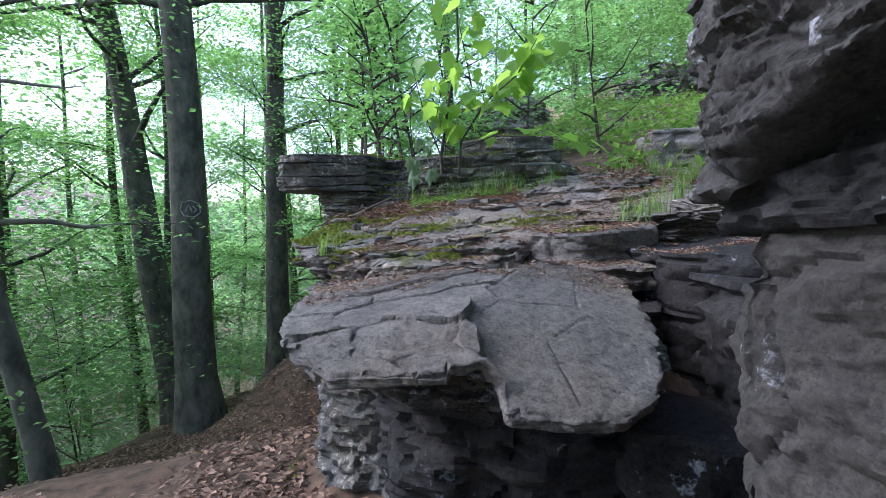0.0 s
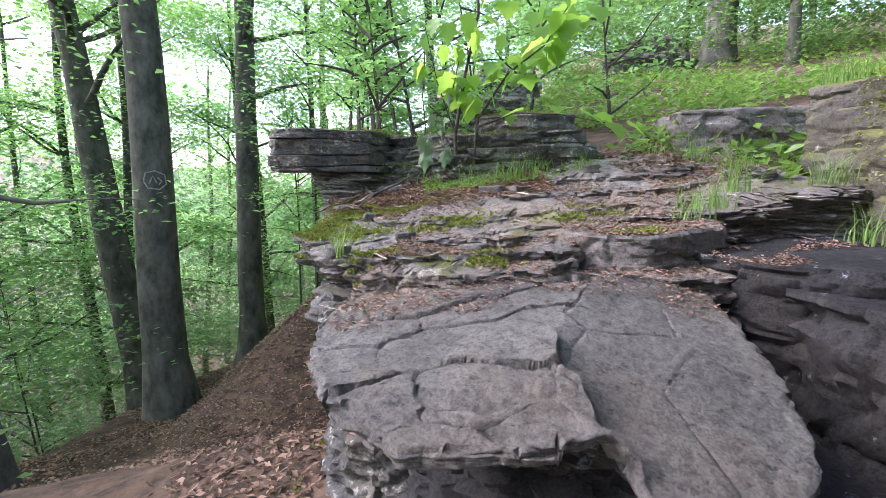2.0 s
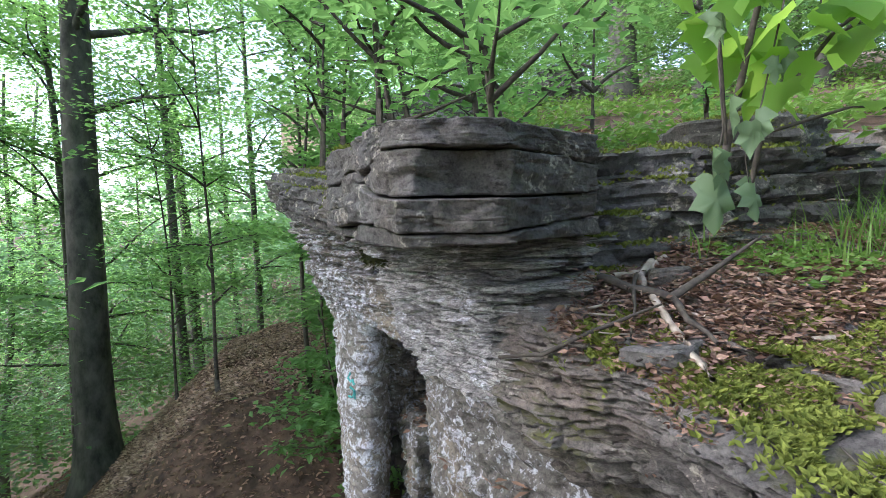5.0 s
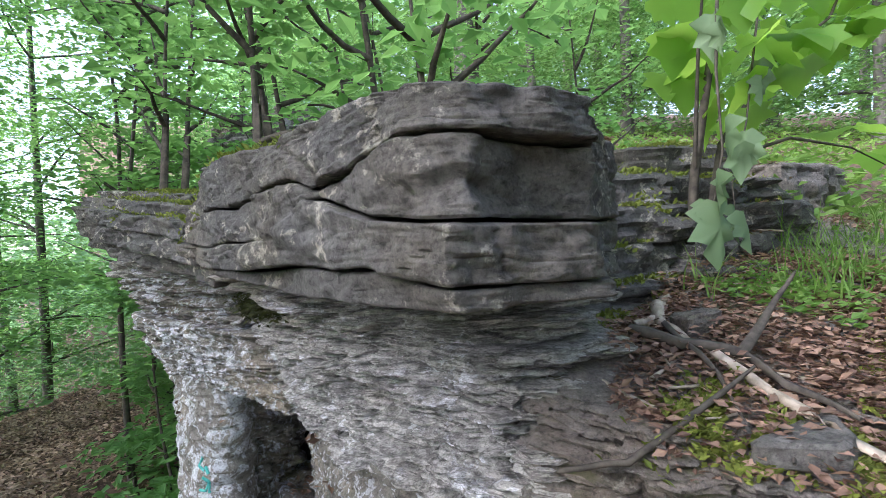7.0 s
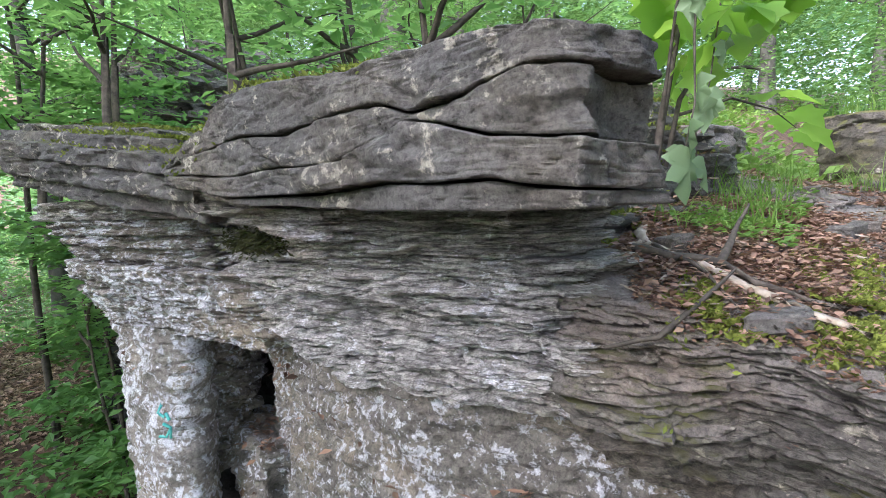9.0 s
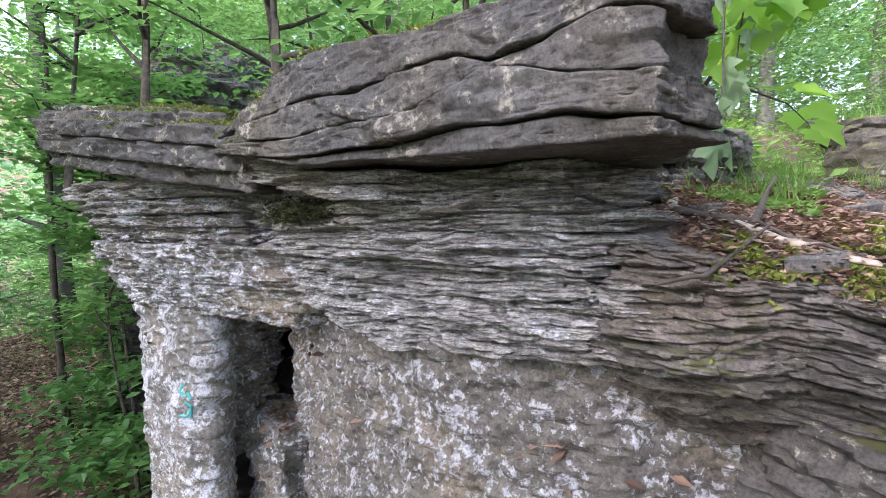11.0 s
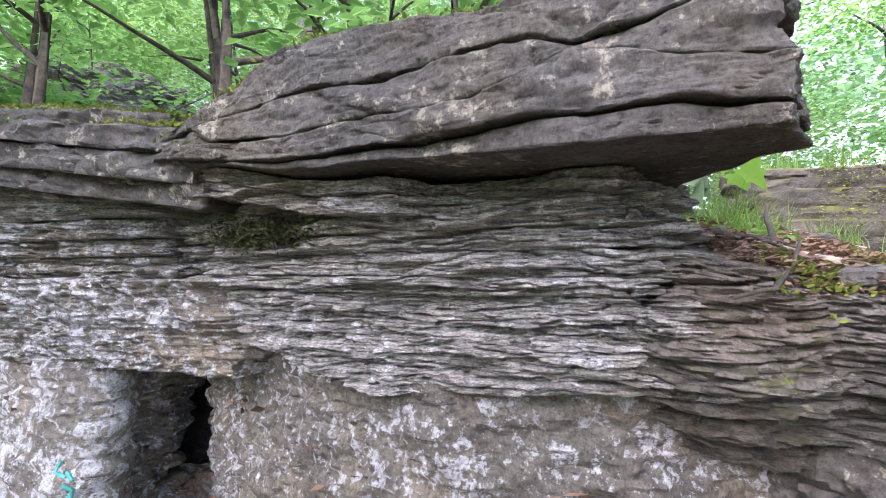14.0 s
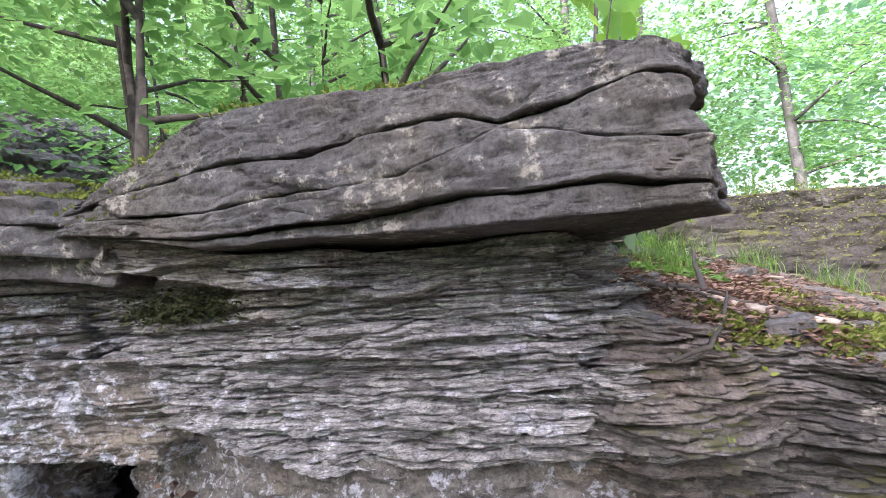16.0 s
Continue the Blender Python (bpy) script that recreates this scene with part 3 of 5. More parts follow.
terrace = thing("terrace_ledge", "stepped shale terrace strewn with leaf litter and moss", "rock")
TER = [(-0.70, 2.50), (-0.78, 2.66), (-0.72, 2.9), (-0.68, 3.05), (-0.78, 3.2), (-0.8, 3.36), (-0.6, 3.6), (0.3, 3.7), (1.7, 3.6), (1.9, 2.5), (1.0, 2.35), (0.5, 2.42), (0.0, 2.36), (-0.4, 2.42)]
for i, (za, zb, g, dx) in enumerate(((1.17, 1.24, 0.90, 0.12), (1.242, 1.31, 0.95, 0.06), (1.312, 1.37, 0.98, 0.03), (1.372, 1.42, 1.0, 0.0), (1.385, 1.485, 1.0, 0.0))):
    piece("rock_bed", rock(shifted(TER, dx, 0.0, g), za, zb if i < 4 else above(0.0), BEDS if i < 4 else TREAD, 70 + i, 0.012, 0.03, 5, 0.014, 70, flake=0.035, flakef=4.2, long_=8.0, slope=(0.05, 0.04), top=0.022 if i == 4 else 0.004, edge=0.008, chip=0.03, chipf=5, ring_step=0.006, plates=0.008 if i == 4 else 0, plate_scale=3), terrace)
for sd, o, za, zb in ((78, [(-0.42, 2.66), (0.1, 2.52), (0.7, 2.55), (1.5, 2.5), (1.7, 3.6), (0.2, 3.6), (-0.35, 3.4), (-0.5, 3.0)], above(-0.03), above(0.02)),
                      (79, [(0.1, 2.85), (0.5, 2.78), (0.9, 2.7), (1.7, 2.8), (1.7, 3.6), (0.3, 3.5)], above(0.0), above(0.045)),
                      (77, [(0.55, 3.0), (0.9, 2.93), (1.3, 2.95), (1.5, 3.4), (0.7, 3.45)], above(0.03), above(0.075)),
                      (80, [(-0.46, 2.02), (-0.1, 1.92), (0.3, 1.9), (0.62, 1.96), (0.9, 2.0), (0.9, 2.45), (-0.4, 2.45)], 1.22, 1.335),
                      (84, [(-0.44, 2.04), (-0.1, 1.96), (0.16, 1.96), (0.36, 2.06), (0.4, 2.4), (-0.4, 2.45)], 1.30, 1.385),
                      (82, [(-0.60, 2.25), (-0.35, 2.14), (0.05, 2.1), (0.36, 2.16), (0.42, 2.6), (-0.5, 2.6), (-0.68, 2.45)], 1.33, 1.43),
                      (83, [(-0.2, 2.3), (0.15, 2.24), (0.4, 2.3), (0.45, 2.7), (-0.15, 2.7)], 1.42, 1.485)):
    piece("rock_bed", rock(o, za, zb, TREAD, sd, 0.013, 0.035, 5, 0.010, 60, flake=0.02, flakef=6, slope=(0.07, 0.1), top=0.02, edge=0.01, chip=0.035, chipf=5, plates=0.01, plate_scale=4, ring_step=0.007), terrace)
lower_ledge = thing("lower_ledge_rock", "dark fissured rock face under the terrace", "rock")
piece("rock_face", rock([(-0.42, 2.3), (-0.62, 2.5), (-0.58, 2.9), (-0.4, 3.12), (0.3, 3.2), (1.2, 3.0), (1.2, 2.1), (0.2, 2.0)], -0.5, 1.2, SLATE, 81, 0.018, 0.06, 6, 0.008, 30, batter=0.08, chip=0.035, chipf=9, ring_step=0.016), lower_ledge)

# Great block in front: a stepped top that breaks into a broad tilted face.
block = thing("great_block", "great smooth grey shale block with cracked sloping top", "rock")
A = [(-0.53, 1.62), (-0.48, 1.43), (-0.30, 1.27), (-0.08, 1.23), (0.12, 1.22), (0.16, 1.12), (0.32, 1.12), (0.46, 1.15), (0.57, 1.25), (0.63, 1.36), (0.71, 1.6), (0.70, 1.84), (0.5, 1.9), (0.2, 1.88), (-0.2, 1.92), (-0.5, 1.98), (-0.55, 1.78)]


def block_top(x, y):
    """A gently falling top that breaks off in thin flakes along its lip, and a broad tilted face beside it."""
    wave = 0.014 * fbm(x * 1.7, y * 2.6, 5.5, 4)
    left = 1.215 + 0.17 * (y - 1.2) + 0.14 * x + wave
    q, own = cracks(x + 0.3 * y, y * 2.4, 3.4, 77)
    left = left + 0.022 * (own - 0.6) - 0.010 * np.clip(1 - q / 0.05, 0, 1)
    w = 0.035 * fbm(x * 2.0, y * 2.6, 1.7, 2)
    u = (left + w - 0.06 * smooth01(1.45 - y, 0.0, 0.25)) / 0.026
    step = 0.026 * (np.floor(u) + smooth01(u - np.floor(u), 0.2, 1.0)) - w
    k = smooth01(1.75 - y + 0.25 * fbm(x * 3, y * 3, 8.8, 3), 0.05, 0.3)
    left = left + (np.minimum(step, left) + 0.005 * fbm(x * 9, y * 9, 0.6, 4) - left) * k
    face = 1.088 + 0.415 * (y - 1.15) - 0.13 * (x - 0.25) + 0.006 * fbm(x * 3, y * 3, 4.4, 4) + 2.2 * np.maximum(0, 0.14 - 0.07 * (y - 1.2) - x + 0.04 * fbm(x * 5, y * 5, 2.2, 3))
    return np.minimum(left, face)


def block_foot(x, y):
    return np.minimum(block_top(x, y) - 0.035, 1.15 + 0.03 * (y - 1.2))


piece("rock_bed", rock(A, block_foot, block_top, BLOCK, 90, 0.0055, 0.02, 4, 0.006, 60, flake=0.005, flakef=4, long_=8.0, top=0.005, edge=0.008, plates=0.0035, plate_scale=3.6, chip=0.008, chipf=4, ring_step=0.004), block)
# Beds under the lip take a darker tone, standing in for the shade there.
for i, (za, zb, dx, dy, g) in enumerate(((1.075, 1.14, 0.05, 0.07, 0.93), (1.01, 1.08, 0.09, 0.13, 0.88), (0.93, 1.02, 0.13, 0.2, 0.82))):
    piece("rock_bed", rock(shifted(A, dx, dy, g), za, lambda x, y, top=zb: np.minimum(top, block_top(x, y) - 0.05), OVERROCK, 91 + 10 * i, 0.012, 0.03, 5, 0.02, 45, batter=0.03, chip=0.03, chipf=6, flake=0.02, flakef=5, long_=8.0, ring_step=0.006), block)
# The set-back base is darkest: its shade is in the colour too.
piece("rock_face", rock(shifted(A, 0.2, 0.42, 0.72), -0.4, 0.96, SHADEROCK, 92, 0.025, 0.05, 4, 0.03, 25, batter=0.12, chip=0.05, chipf=5), block)

# Blocks and wall on the terrace.
rblock = thing("ledge_block", "angular grey shale block lying on the terrace edge", "rock")
piece("rock_bed", rock([(0.34, 2.30), (0.46, 2.14), (0.62, 2.08), (0.82, 2.16), (1.0, 2.2), (1.06, 2.42), (0.7, 2.5), (0.42, 2.46)], 1.30, 1.51, TREAD, 95, 0.014, 0.02, 5, 0.006, 30, slope=(0.06, 0.1), top=0.012, chip=0.03, chipf=4), rblock)
wall = thing("back_wall", "mossy bedded rock wall behind the terrace", "rock")
W = [(-0.45, 3.5), (-0.1, 3.40), (0.3, 3.36), (0.75, 3.28), (0.95, 3.4), (0.9, 4.0), (0.3, 4.3), (-0.4, 4.3)]
for i, (za, zb, g) in enumerate(((1.5, 1.66, 1.0), (1.662, 1.75, 1.02), (1.752, 1.84, 0.99), (1.842, 1.94, 1.02), (1.942, 2.03, 0.95))):
    piece("rock_bed", rock(shifted(W, 0, 0.02 * i, g), za, zb, SLATE, 100 + i, 0.018, 0.04, 4, 0.012, 35, slope=(0.05, 0.02), top=0.02, edge=0.012, chip=0.05, chipf=4), wall)
for nm, lab, o, za, zb, sd, mt in (("wall_boulder", "broken grey boulder on top of the back wall", [(0.15, 3.7), (0.5, 3.5), (0.85, 3.6), (0.9, 3.95), (0.4, 4.1)], 2.0, 2.18, 105, SLATE),
                                   ("sandy_block", "brown angular rock block above the terrace path", [(1.58, 3.62), (1.9, 3.5), (2.5, 3.5), (2.9, 4.0), (2.2, 4.4), (1.7, 4.2)], 1.85, 2.27, 110, TREAD),
                                   ("bank_rock", "long dark rock with a mossy side", [(1.98, 1.4), (1.9, 2.2), (1.86, 2.9), (2.1, 3.1), (2.8, 3.0), (3.2, 1.4)], 1.3, 2.22, 112, BANKROCK),
                                   ("path_stone", "flat stone lying in leaf litter on the path", [(0.85, 3.2), (1.05, 3.1), (1.25, 3.2), (1.2, 3.4), (0.95, 3.42)], 1.74, 1.80, 111, BLOCK)):
    piece("rock_bed", rock(o, za, zb, mt, sd, 0.02, 0.03, 4, 0.005, 30, slope=(0.05, 0.05), top=0.025, chip=0.025, chipf=2.5), thing(nm, lab, "rock"))

# Overhang beside the start: lit and shaded parts are given separate tones.
over = thing("overhanging_boulder", "overhanging rock wall in shade tones with pale lichen smears and unseen roof", "rock")
BUTTRESS = [(0.56, 1.08), (0.52, 0.98), (0.52, 0.72), (0.54, 0.56), (0.72, 0.5), (1.4, 0.5), (1.4, 1.35), (0.8, 1.3), (0.62, 1.22)]
# Lit side, in a paler tone than the recess next to it.
piece("rock_bed", rock(BUTTRESS, lambda x, y: 1.575 + 0.62 * np.clip(1.02 - y, 0, 2), lambda x, y: 2.62 + 0 * x, OVERROCK, 120, 0.009, 0.035, 4.5, 0.010, 18, batter=0.03, chip=0.045, chipf=3.2, flake=0.02, flakef=4, edge=0.02, ring_step=0.009), over, "lit front of the overhang, toned paler, with pale lichen smears")
# Recess beds in the darkest tone, for the shadow under the front.
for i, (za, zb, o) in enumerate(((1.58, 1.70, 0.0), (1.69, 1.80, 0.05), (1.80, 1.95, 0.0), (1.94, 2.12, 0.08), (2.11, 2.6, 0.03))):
    piece("rock_bed", rock([(0.66 + o, 1.1), (0.64 + o, 0.9), (0.70 + o, 0.6), (0.76 + o, 0.2), (0.8 + o, -1.2), (2.5, -1.2), (2.5, 1.5), (1.2, 1.35), (0.8, 1.25)], za, zb, SHADEROCK, 130 + i, 0.013, 0.03, 3.5, 0.012, 30, chip=0.03, chipf=3, flake=0.03, flakef=3, long_=7.0, edge=0.012, slope=(0.0, -0.08), ring_step=0.012), over)
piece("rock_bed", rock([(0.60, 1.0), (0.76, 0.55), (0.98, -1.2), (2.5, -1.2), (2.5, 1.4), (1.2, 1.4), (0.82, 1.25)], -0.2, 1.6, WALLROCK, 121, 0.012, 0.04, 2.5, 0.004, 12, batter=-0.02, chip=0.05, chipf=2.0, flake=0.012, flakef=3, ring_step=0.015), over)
# Unseen roof above the start, added to keep sky light off the rocks.
piece("rock_bed", rock([(-0.9, 0.05), (-0.2, 0.35), (0.3, 0.75), (0.6, 1.1), (2.5, 1.2), (2.5, -3.0), (-1.0, -3.0), (-1.1, -1.0)], 2.45, 3.3, SHADEROCK, 123, 0.05, 0.08, 3, 0.02, 12, batter=0.15), over)
# Unseen wall at the rear, added to close off light from behind.
piece("rock_face", rock([(-1.2, -2.4), (2.6, -2.2), (2.6, -3.2), (-1.2, -3.2)], -0.6, 2.5, SHADEROCK, 124, 0.06, 0.08, 3, 0.02, 10), over)
# Cleft floor rock, added in the shade tone to cover the soil.
piece("rock_face", rock([(0.6, 1.5), (0.8, 1.4), (1.2, 1.4), (1.3, 2.1), (0.8, 2.1), (0.62, 1.9)], -0.3, 0.86, SHADEROCK, 125, 0.025, 0.05, 4, 0.02, 14), over)
# Back of the recess, with the crevice's darkness put into its colour.
back = thing("cave_back", "rock closing the recess between the blocks, coloured dark for its shade", "rock")
piece("rock_face", rock([(1.0, 1.55), (1.06, 1.3), (2.4, 1.2), (2.4, 2.6), (1.2, 2.5), (0.98, 2.05)], -0.2, 1.38, SHADEROCK, 122, 0.025, 0.05, 4, 0.02, 14, slope=(0.05, 0.05), chip=0.05, chipf=4), back)

# Leaning slab, its colour darkened for the shade of the cleft.
leaning = thing("leaning_slab", "brown-grey rock slab in shade tones leaning in the cleft beside the block", "rock")
piece("rock_face", rock([(1.04, 2.12), (1.1, 1.97), (1.22, 1.87), (1.5, 1.87), (1.5, 2.35), (1.04, 2.35)], 0.1, 1.43, SHADEROCK, 126, 0.013, 0.03, 4, 0.006, 25, batter=0.22, slope=(0.05, 0.05), chip=0.04, chipf=3.5, flake=0.015, flakef=4, ring_step=0.014), leaning)
toe = thing("toe_rock", "tan rooty rock at the foot of the crag", "rock")
piece("rock_face", rock([(-0.72, 2.62), (-0.78, 2.85), (-0.7, 3.1), (-0.4, 3.2), (-0.2, 2.7), (-0.5, 2.5)], -0.5, 0.8, PALE, 127, 0.018, 0.05, 5, 0.006, 25, batter=-0.1, chip=0.04, chipf=5, flake=0.02, flakef=7, long_=0.4, ring_step=0.016), toe)

# ---- trees ----


def branchy(x, y, z0, height, r0, lean, seed, crown_from, crown_r, leaves, size, bark=BARK, leaf=BEECH, label="", sides=10, reach=None, name="beech_tree"):
    """A tree: flared, slightly bent trunk, limbs with side twigs, and a crown of layered leaf sprays."""
    rt = np.random.default_rng(seed)
    tree = thing(name, label or "tall beech with smooth grey trunk and fresh green leaves", "tree", "woodland trees")
    steps = 14
    pts, rad = [], []
    for i in range(steps + 1):
        f = i / steps
        w = 0.5 * height / 12 * noise.noise((seed * 1.7, f * 2.2, 0.5)) * f
        pts.append((lean[0] * f * height + w + x, lean[1] * f * height + w * 0.6 + y, z0 - 0.3 + f * (height + 0.3)))
        rad.append(r0 * (1 - 0.75 * f) * (1 + 0.5 * math.exp(-f * height / 0.35)) if i else r0 * 1.75)
    # finer rings near the foot
    for k, f in ((1, 0.45 / height), (2, 0.9 / height)):
        q = [pts[0][j] + (pts[k][j] - pts[0][j]) * f * steps / 1 if k == 1 else 0 for j in range(3)]
        if k == 1:
            pts.insert(1, tuple(q))
            rad.insert(1, r0 * 1.25)
    chunks = [tube(pts, rad, sides, 0.12, seed)]
    limbs, sprays = [], []
    n_limb = int(10 + height * 0.7)
    for i in range(n_limb):
        f = crown_from + (0.98 - crown_from) * (i + rt.uniform(0, 1)) / n_limb
        j = f * steps
        a = np.array(pts[min(int(j) + 1, steps)])
        az = rt.uniform(0, 2 * math.pi)
        ln = (reach or crown_r) * rt.uniform(0.6, 1.1) * (1 - 0.5 * max(0, f - 0.6))
        p, ps, rr = a.copy(), [a.copy()], [r0 * 0.28 * (1 - 0.6 * f) + 0.012]
        d = np.array([math.cos(az), math.sin(az), rt.uniform(0.15, 0.95)])
        for s in range(6):
            d += np.array([rt.normal(0, 0.16), rt.normal(0, 0.16), -0.03 + rt.normal(0, 0.10)])
            p = p + d / np.linalg.norm(d) * ln / 6
            ps.append(p.copy())
            rr.append(rr[0] * (1 - (s + 1) / 6.6))
            for _ in range(3):
                if s >= 1:
                    sprays.append((p + rt.normal(0, 0.12 * ln, 3) * (1, 1, 0.3), ln * 0.26))
        limbs.append(tube([tuple(q) for q in ps], rr, 5))
    piece("trunk", mesh_np("trunk", *joined(chunks), bark, True), tree)
    for lv, lf in limbs:
        piece("limb", mesh_np("limb", lv, lf, bark, True), tree)
    if leaves:
        per = max(4, leaves // max(1, len(sprays)))
        pos = []
        for c, r in sprays:
            q = rt.normal(0, 1, (per, 3)) * (r, r, r * 0.16) + c
            pos.append(q)
        pos = np.vstack(pos)
        piece("crown", mesh_np("crown", *leaf_cloud(pos, size, 0.72, rs=rt), leaf), tree)
    return tree


def gz(x, y):
    return float(ground_z(x, y))


# ---- what lies on the rocks and ground ----
bpy.context.view_layer.update()
DEPS = bpy.context.evaluated_depsgraph_get()


def drop(x, y, z=2.6):
    """The first surface under a place, as height and normal."""
    hit, p, nr, _, ob, _ = scene.ray_cast(DEPS, (x, y, z), (0, 0, -1))
    return (p.z, nr) if hit else (gz(x, y), Vector((0, 0, 1)))


def scatter(count, box, z, seed, mask=0.0, freq=2.0, steep=0.75):
    """Places on what lies under a box (x0, x1, y0, y1), thinned by noise."""
    r = np.random.default_rng(seed)
    pos = []
    while len(pos) < count:
        x, y = r.uniform(box[0], box[1]), r.uniform(box[2], box[3])
        if noise.noise((x * freq, y * freq, seed)) < mask * r.uniform(0.3, 1.7):
            count -= 0.4
            continue
        zz, nr = drop(x, y, z)
        if nr.z < steep:
            count -= 0.4
            continue
        pos.append((x, y, zz))
    return np.array(pos)


def leaf_litter(pos, size, label, seed, lift=0.012, mat=None):
    r = np.random.default_rng(seed)
    p = pos + np.stack([r.normal(0, 0.003, len(pos)), r.normal(0, 0.003, len(pos)), r.uniform(0.002, lift, len(pos))], 1)
    me = mesh_np("leaf_litter", *leaf_cloud(p, size, 0.55, 0.5, 0.0, r), mat or LITTER)
    return tagged(piece("leaf_litter", me), label, "leaf litter", kind="stuff")


leaf_litter(scatter(14000, (-0.75, 1.7, 2.15, 3.4), 2.3, 1, -0.02, 2.2), 0.018, "dry brown beech leaves strewn over the terrace", 2)
leaf_litter(scatter(7500, (-0.75, 0.5, 2.95, 3.42), 1.76, 5, -0.3), 0.023, "dry beech leaves heaped against the back wall", 6, 0.03)
leaf_litter(scatter(14000, (-0.76, 0.5, 2.85, 3.42), 1.76, 27, -0.5), 0.014, "fine reddish-brown leaf crumbs on the terrace", 28, 0.016)
leaf_litter(scatter(5200, (-0.55, 1.1, 1.88, 2.32), 1.9, 7, -0.1, 3), 0.017, "dry leaf bits in the step behind the block", 8)
leaf_litter(scatter(2400, (-0.5, 0.75, 1.66, 1.97), 1.9, 17, 0.0, 4), 0.015, "dry leaf bits along the back of the great block", 18)
leaf_litter(scatter(1200, (0.9, 1.7, 2.8, 4.2), 2.3, 9, -0.2), 0.04, "dry leaves on the narrow way up", 10)
leaf_litter(scatter(60000, (-6.0, 0.6, 2.2, 15), 1.0, 11, -0.25, 0.7, 0.3), 0.055, "brown beech leaf litter on the slope and path", 12, 0.03, PATH_LITTER)


leaf_litter(scatter(40000, (-3.6, 1.6, 8.0, 14), 7.0, 13, -0.4, 0.7, 0.3), 0.06, "dry beech leaves covering the bank beyond the crag, coloured paler as lit", 14, 0.03, LIT_LITTER)


leaf_litter(scatter(13000, (-4.2, 0.3, 0.5, 2.6), 1.0, 19, -0.3, 0.9, 0.3), 0.05, "brown leaf litter on the slope below the great block", 20, 0.03, PATH_LITTER)


def twigs(count, box, z, seed, label, size=(0.03, 0.16)):
    r = np.random.default_rng(seed)
    for x, y, zz in scatter(count, box, z, seed, -0.5):
        a, ln = r.uniform(0, math.pi), r.uniform(*size)
        w = r.uniform(0.0015, 0.0045)
        p = [(x + math.cos(a) * ln * t, y + math.sin(a) * ln * t, zz + 0.008 + 0.01 * t + r.normal(0, 0.002)) for t in (-0.5, -0.15, 0.2, 0.5)]
        v, f = tube(p, [w, w, w * 0.9, w * 0.6], 5)
        tagged(piece("twig", mesh_np("twig", v, f, DEADWOOD if r.uniform() < 0.5 else TWIG, True)), label, "twig", "loose twigs")


twigs(40, (-0.55, 0.9, 1.85, 2.3), 1.9, 23, "short dry twig lying in the leaf litter")
twigs(60, (-0.72, 0.1, 2.9, 3.4), 1.76, 25, "thin dry twig lying in the leaf litter")
twigs(70, (-0.7, 1.5, 2.2, 3.4), 1.9, 21, "short dry twig lying in the leaf litter")


def stick(points, radii, mat, label, side=()):
    """A fallen branch; side: further forks of it."""
    ob = thing("fallen_branch", label, "branch", "fallen branches")
    for pts, rad, nm in ((points, radii, "stem"),) + tuple((p, r, "fork") for p, r in side):
        fine, fr = [], []
        for i in range(len(pts) - 1):
            for t in (0, 0.33, 0.66):
                q = Vector(pts[i]).lerp(Vector(pts[i + 1]), t)
                j = 0.006 * noise.noise(q * 14)
                fine.append(q + Vector((j, -j, j)))
                fr.append(radii[0] * 0 + rad[i] + (rad[i + 1] - rad[i]) * t)
        fine.append(Vector(pts[-1]))
        fr.append(rad[-1])
        v, f = tube(fine, fr, 8, 0.5, len(pts))
        piece(nm, mesh_np(nm, v, f, mat, True), ob)
    return ob


def on(x, y, up=0.012):
    return (x, y, min(drop(x, y, 1.76)[0], 1.60 + 0.3 * (y - 3.16)) + up)


stick([on(-0.55, 3.33, 0.03), on(-0.53, 3.24, 0.03), on(-0.49, 3.16, 0.03), on(-0.52, 3.09, 0.03), on(-0.55, 3.0, 0.03)], [0.011, 0.010, 0.009, 0.007, 0.003], TWIG, "dark forked dead branch lying on the terrace",
      [([on(-0.49, 3.16, 0.03), (-0.36, 3.15, 1.68), (-0.25, 3.14, 1.74)], [0.008, 0.006, 0.003])])
stick([on(-0.33, 3.38, 0.02), on(-0.42, 3.33, 0.02), on(-0.50, 3.22, 0.02), on(-0.56, 3.10, 0.02), on(-0.6, 3.02, 0.03), on(-0.66, 2.92, 0.03)], [0.012, 0.010, 0.008, 0.008, 0.007, 0.005], DEADWOOD, "bleached bent stick lying over moss and litter")
stick([(-0.86, 3.27, 1.50), (-0.80, 3.20, 1.515), on(-0.72, 3.16, 0.02), on(-0.64, 3.14, 0.03), on(-0.56, 3.12, 0.05)], [0.004, 0.005, 0.005, 0.004, 0.002], TWIG, "thin curved reddish twig over the rock edge")
stick([on(-0.45, 3.31, 0.03), on(-0.56, 3.2, 0.03), on(-0.66, 3.1, 0.02)], [0.005, 0.004, 0.002], TWIG, "thin grey twig in the litter")
stick([on(-0.36, 2.96), on(-0.24, 2.94)], [0.008, 0.007], DEADWOOD, "short bleached piece of wood on the moss")
stick([on(-0.28, 3.38, 0.02), on(-0.38, 3.36, 0.02), on(-0.48, 3.36, 0.02)], [0.013, 0.012, 0.008], DEADWOOD, "pale bent branch end beside the back wall")
stick([on(0.2, 2.72), on(0.3, 2.66)], [0.007, 0.006], DEADWOOD, "short bleached stick on the terrace")
stick([on(-0.4, 2.26, 0.02), on(-0.26, 2.23, 0.02), on(-0.1, 2.26, 0.02)], [0.006, 0.006, 0.003], DEADWOOD, "dry stick lying at the block's rear edge")
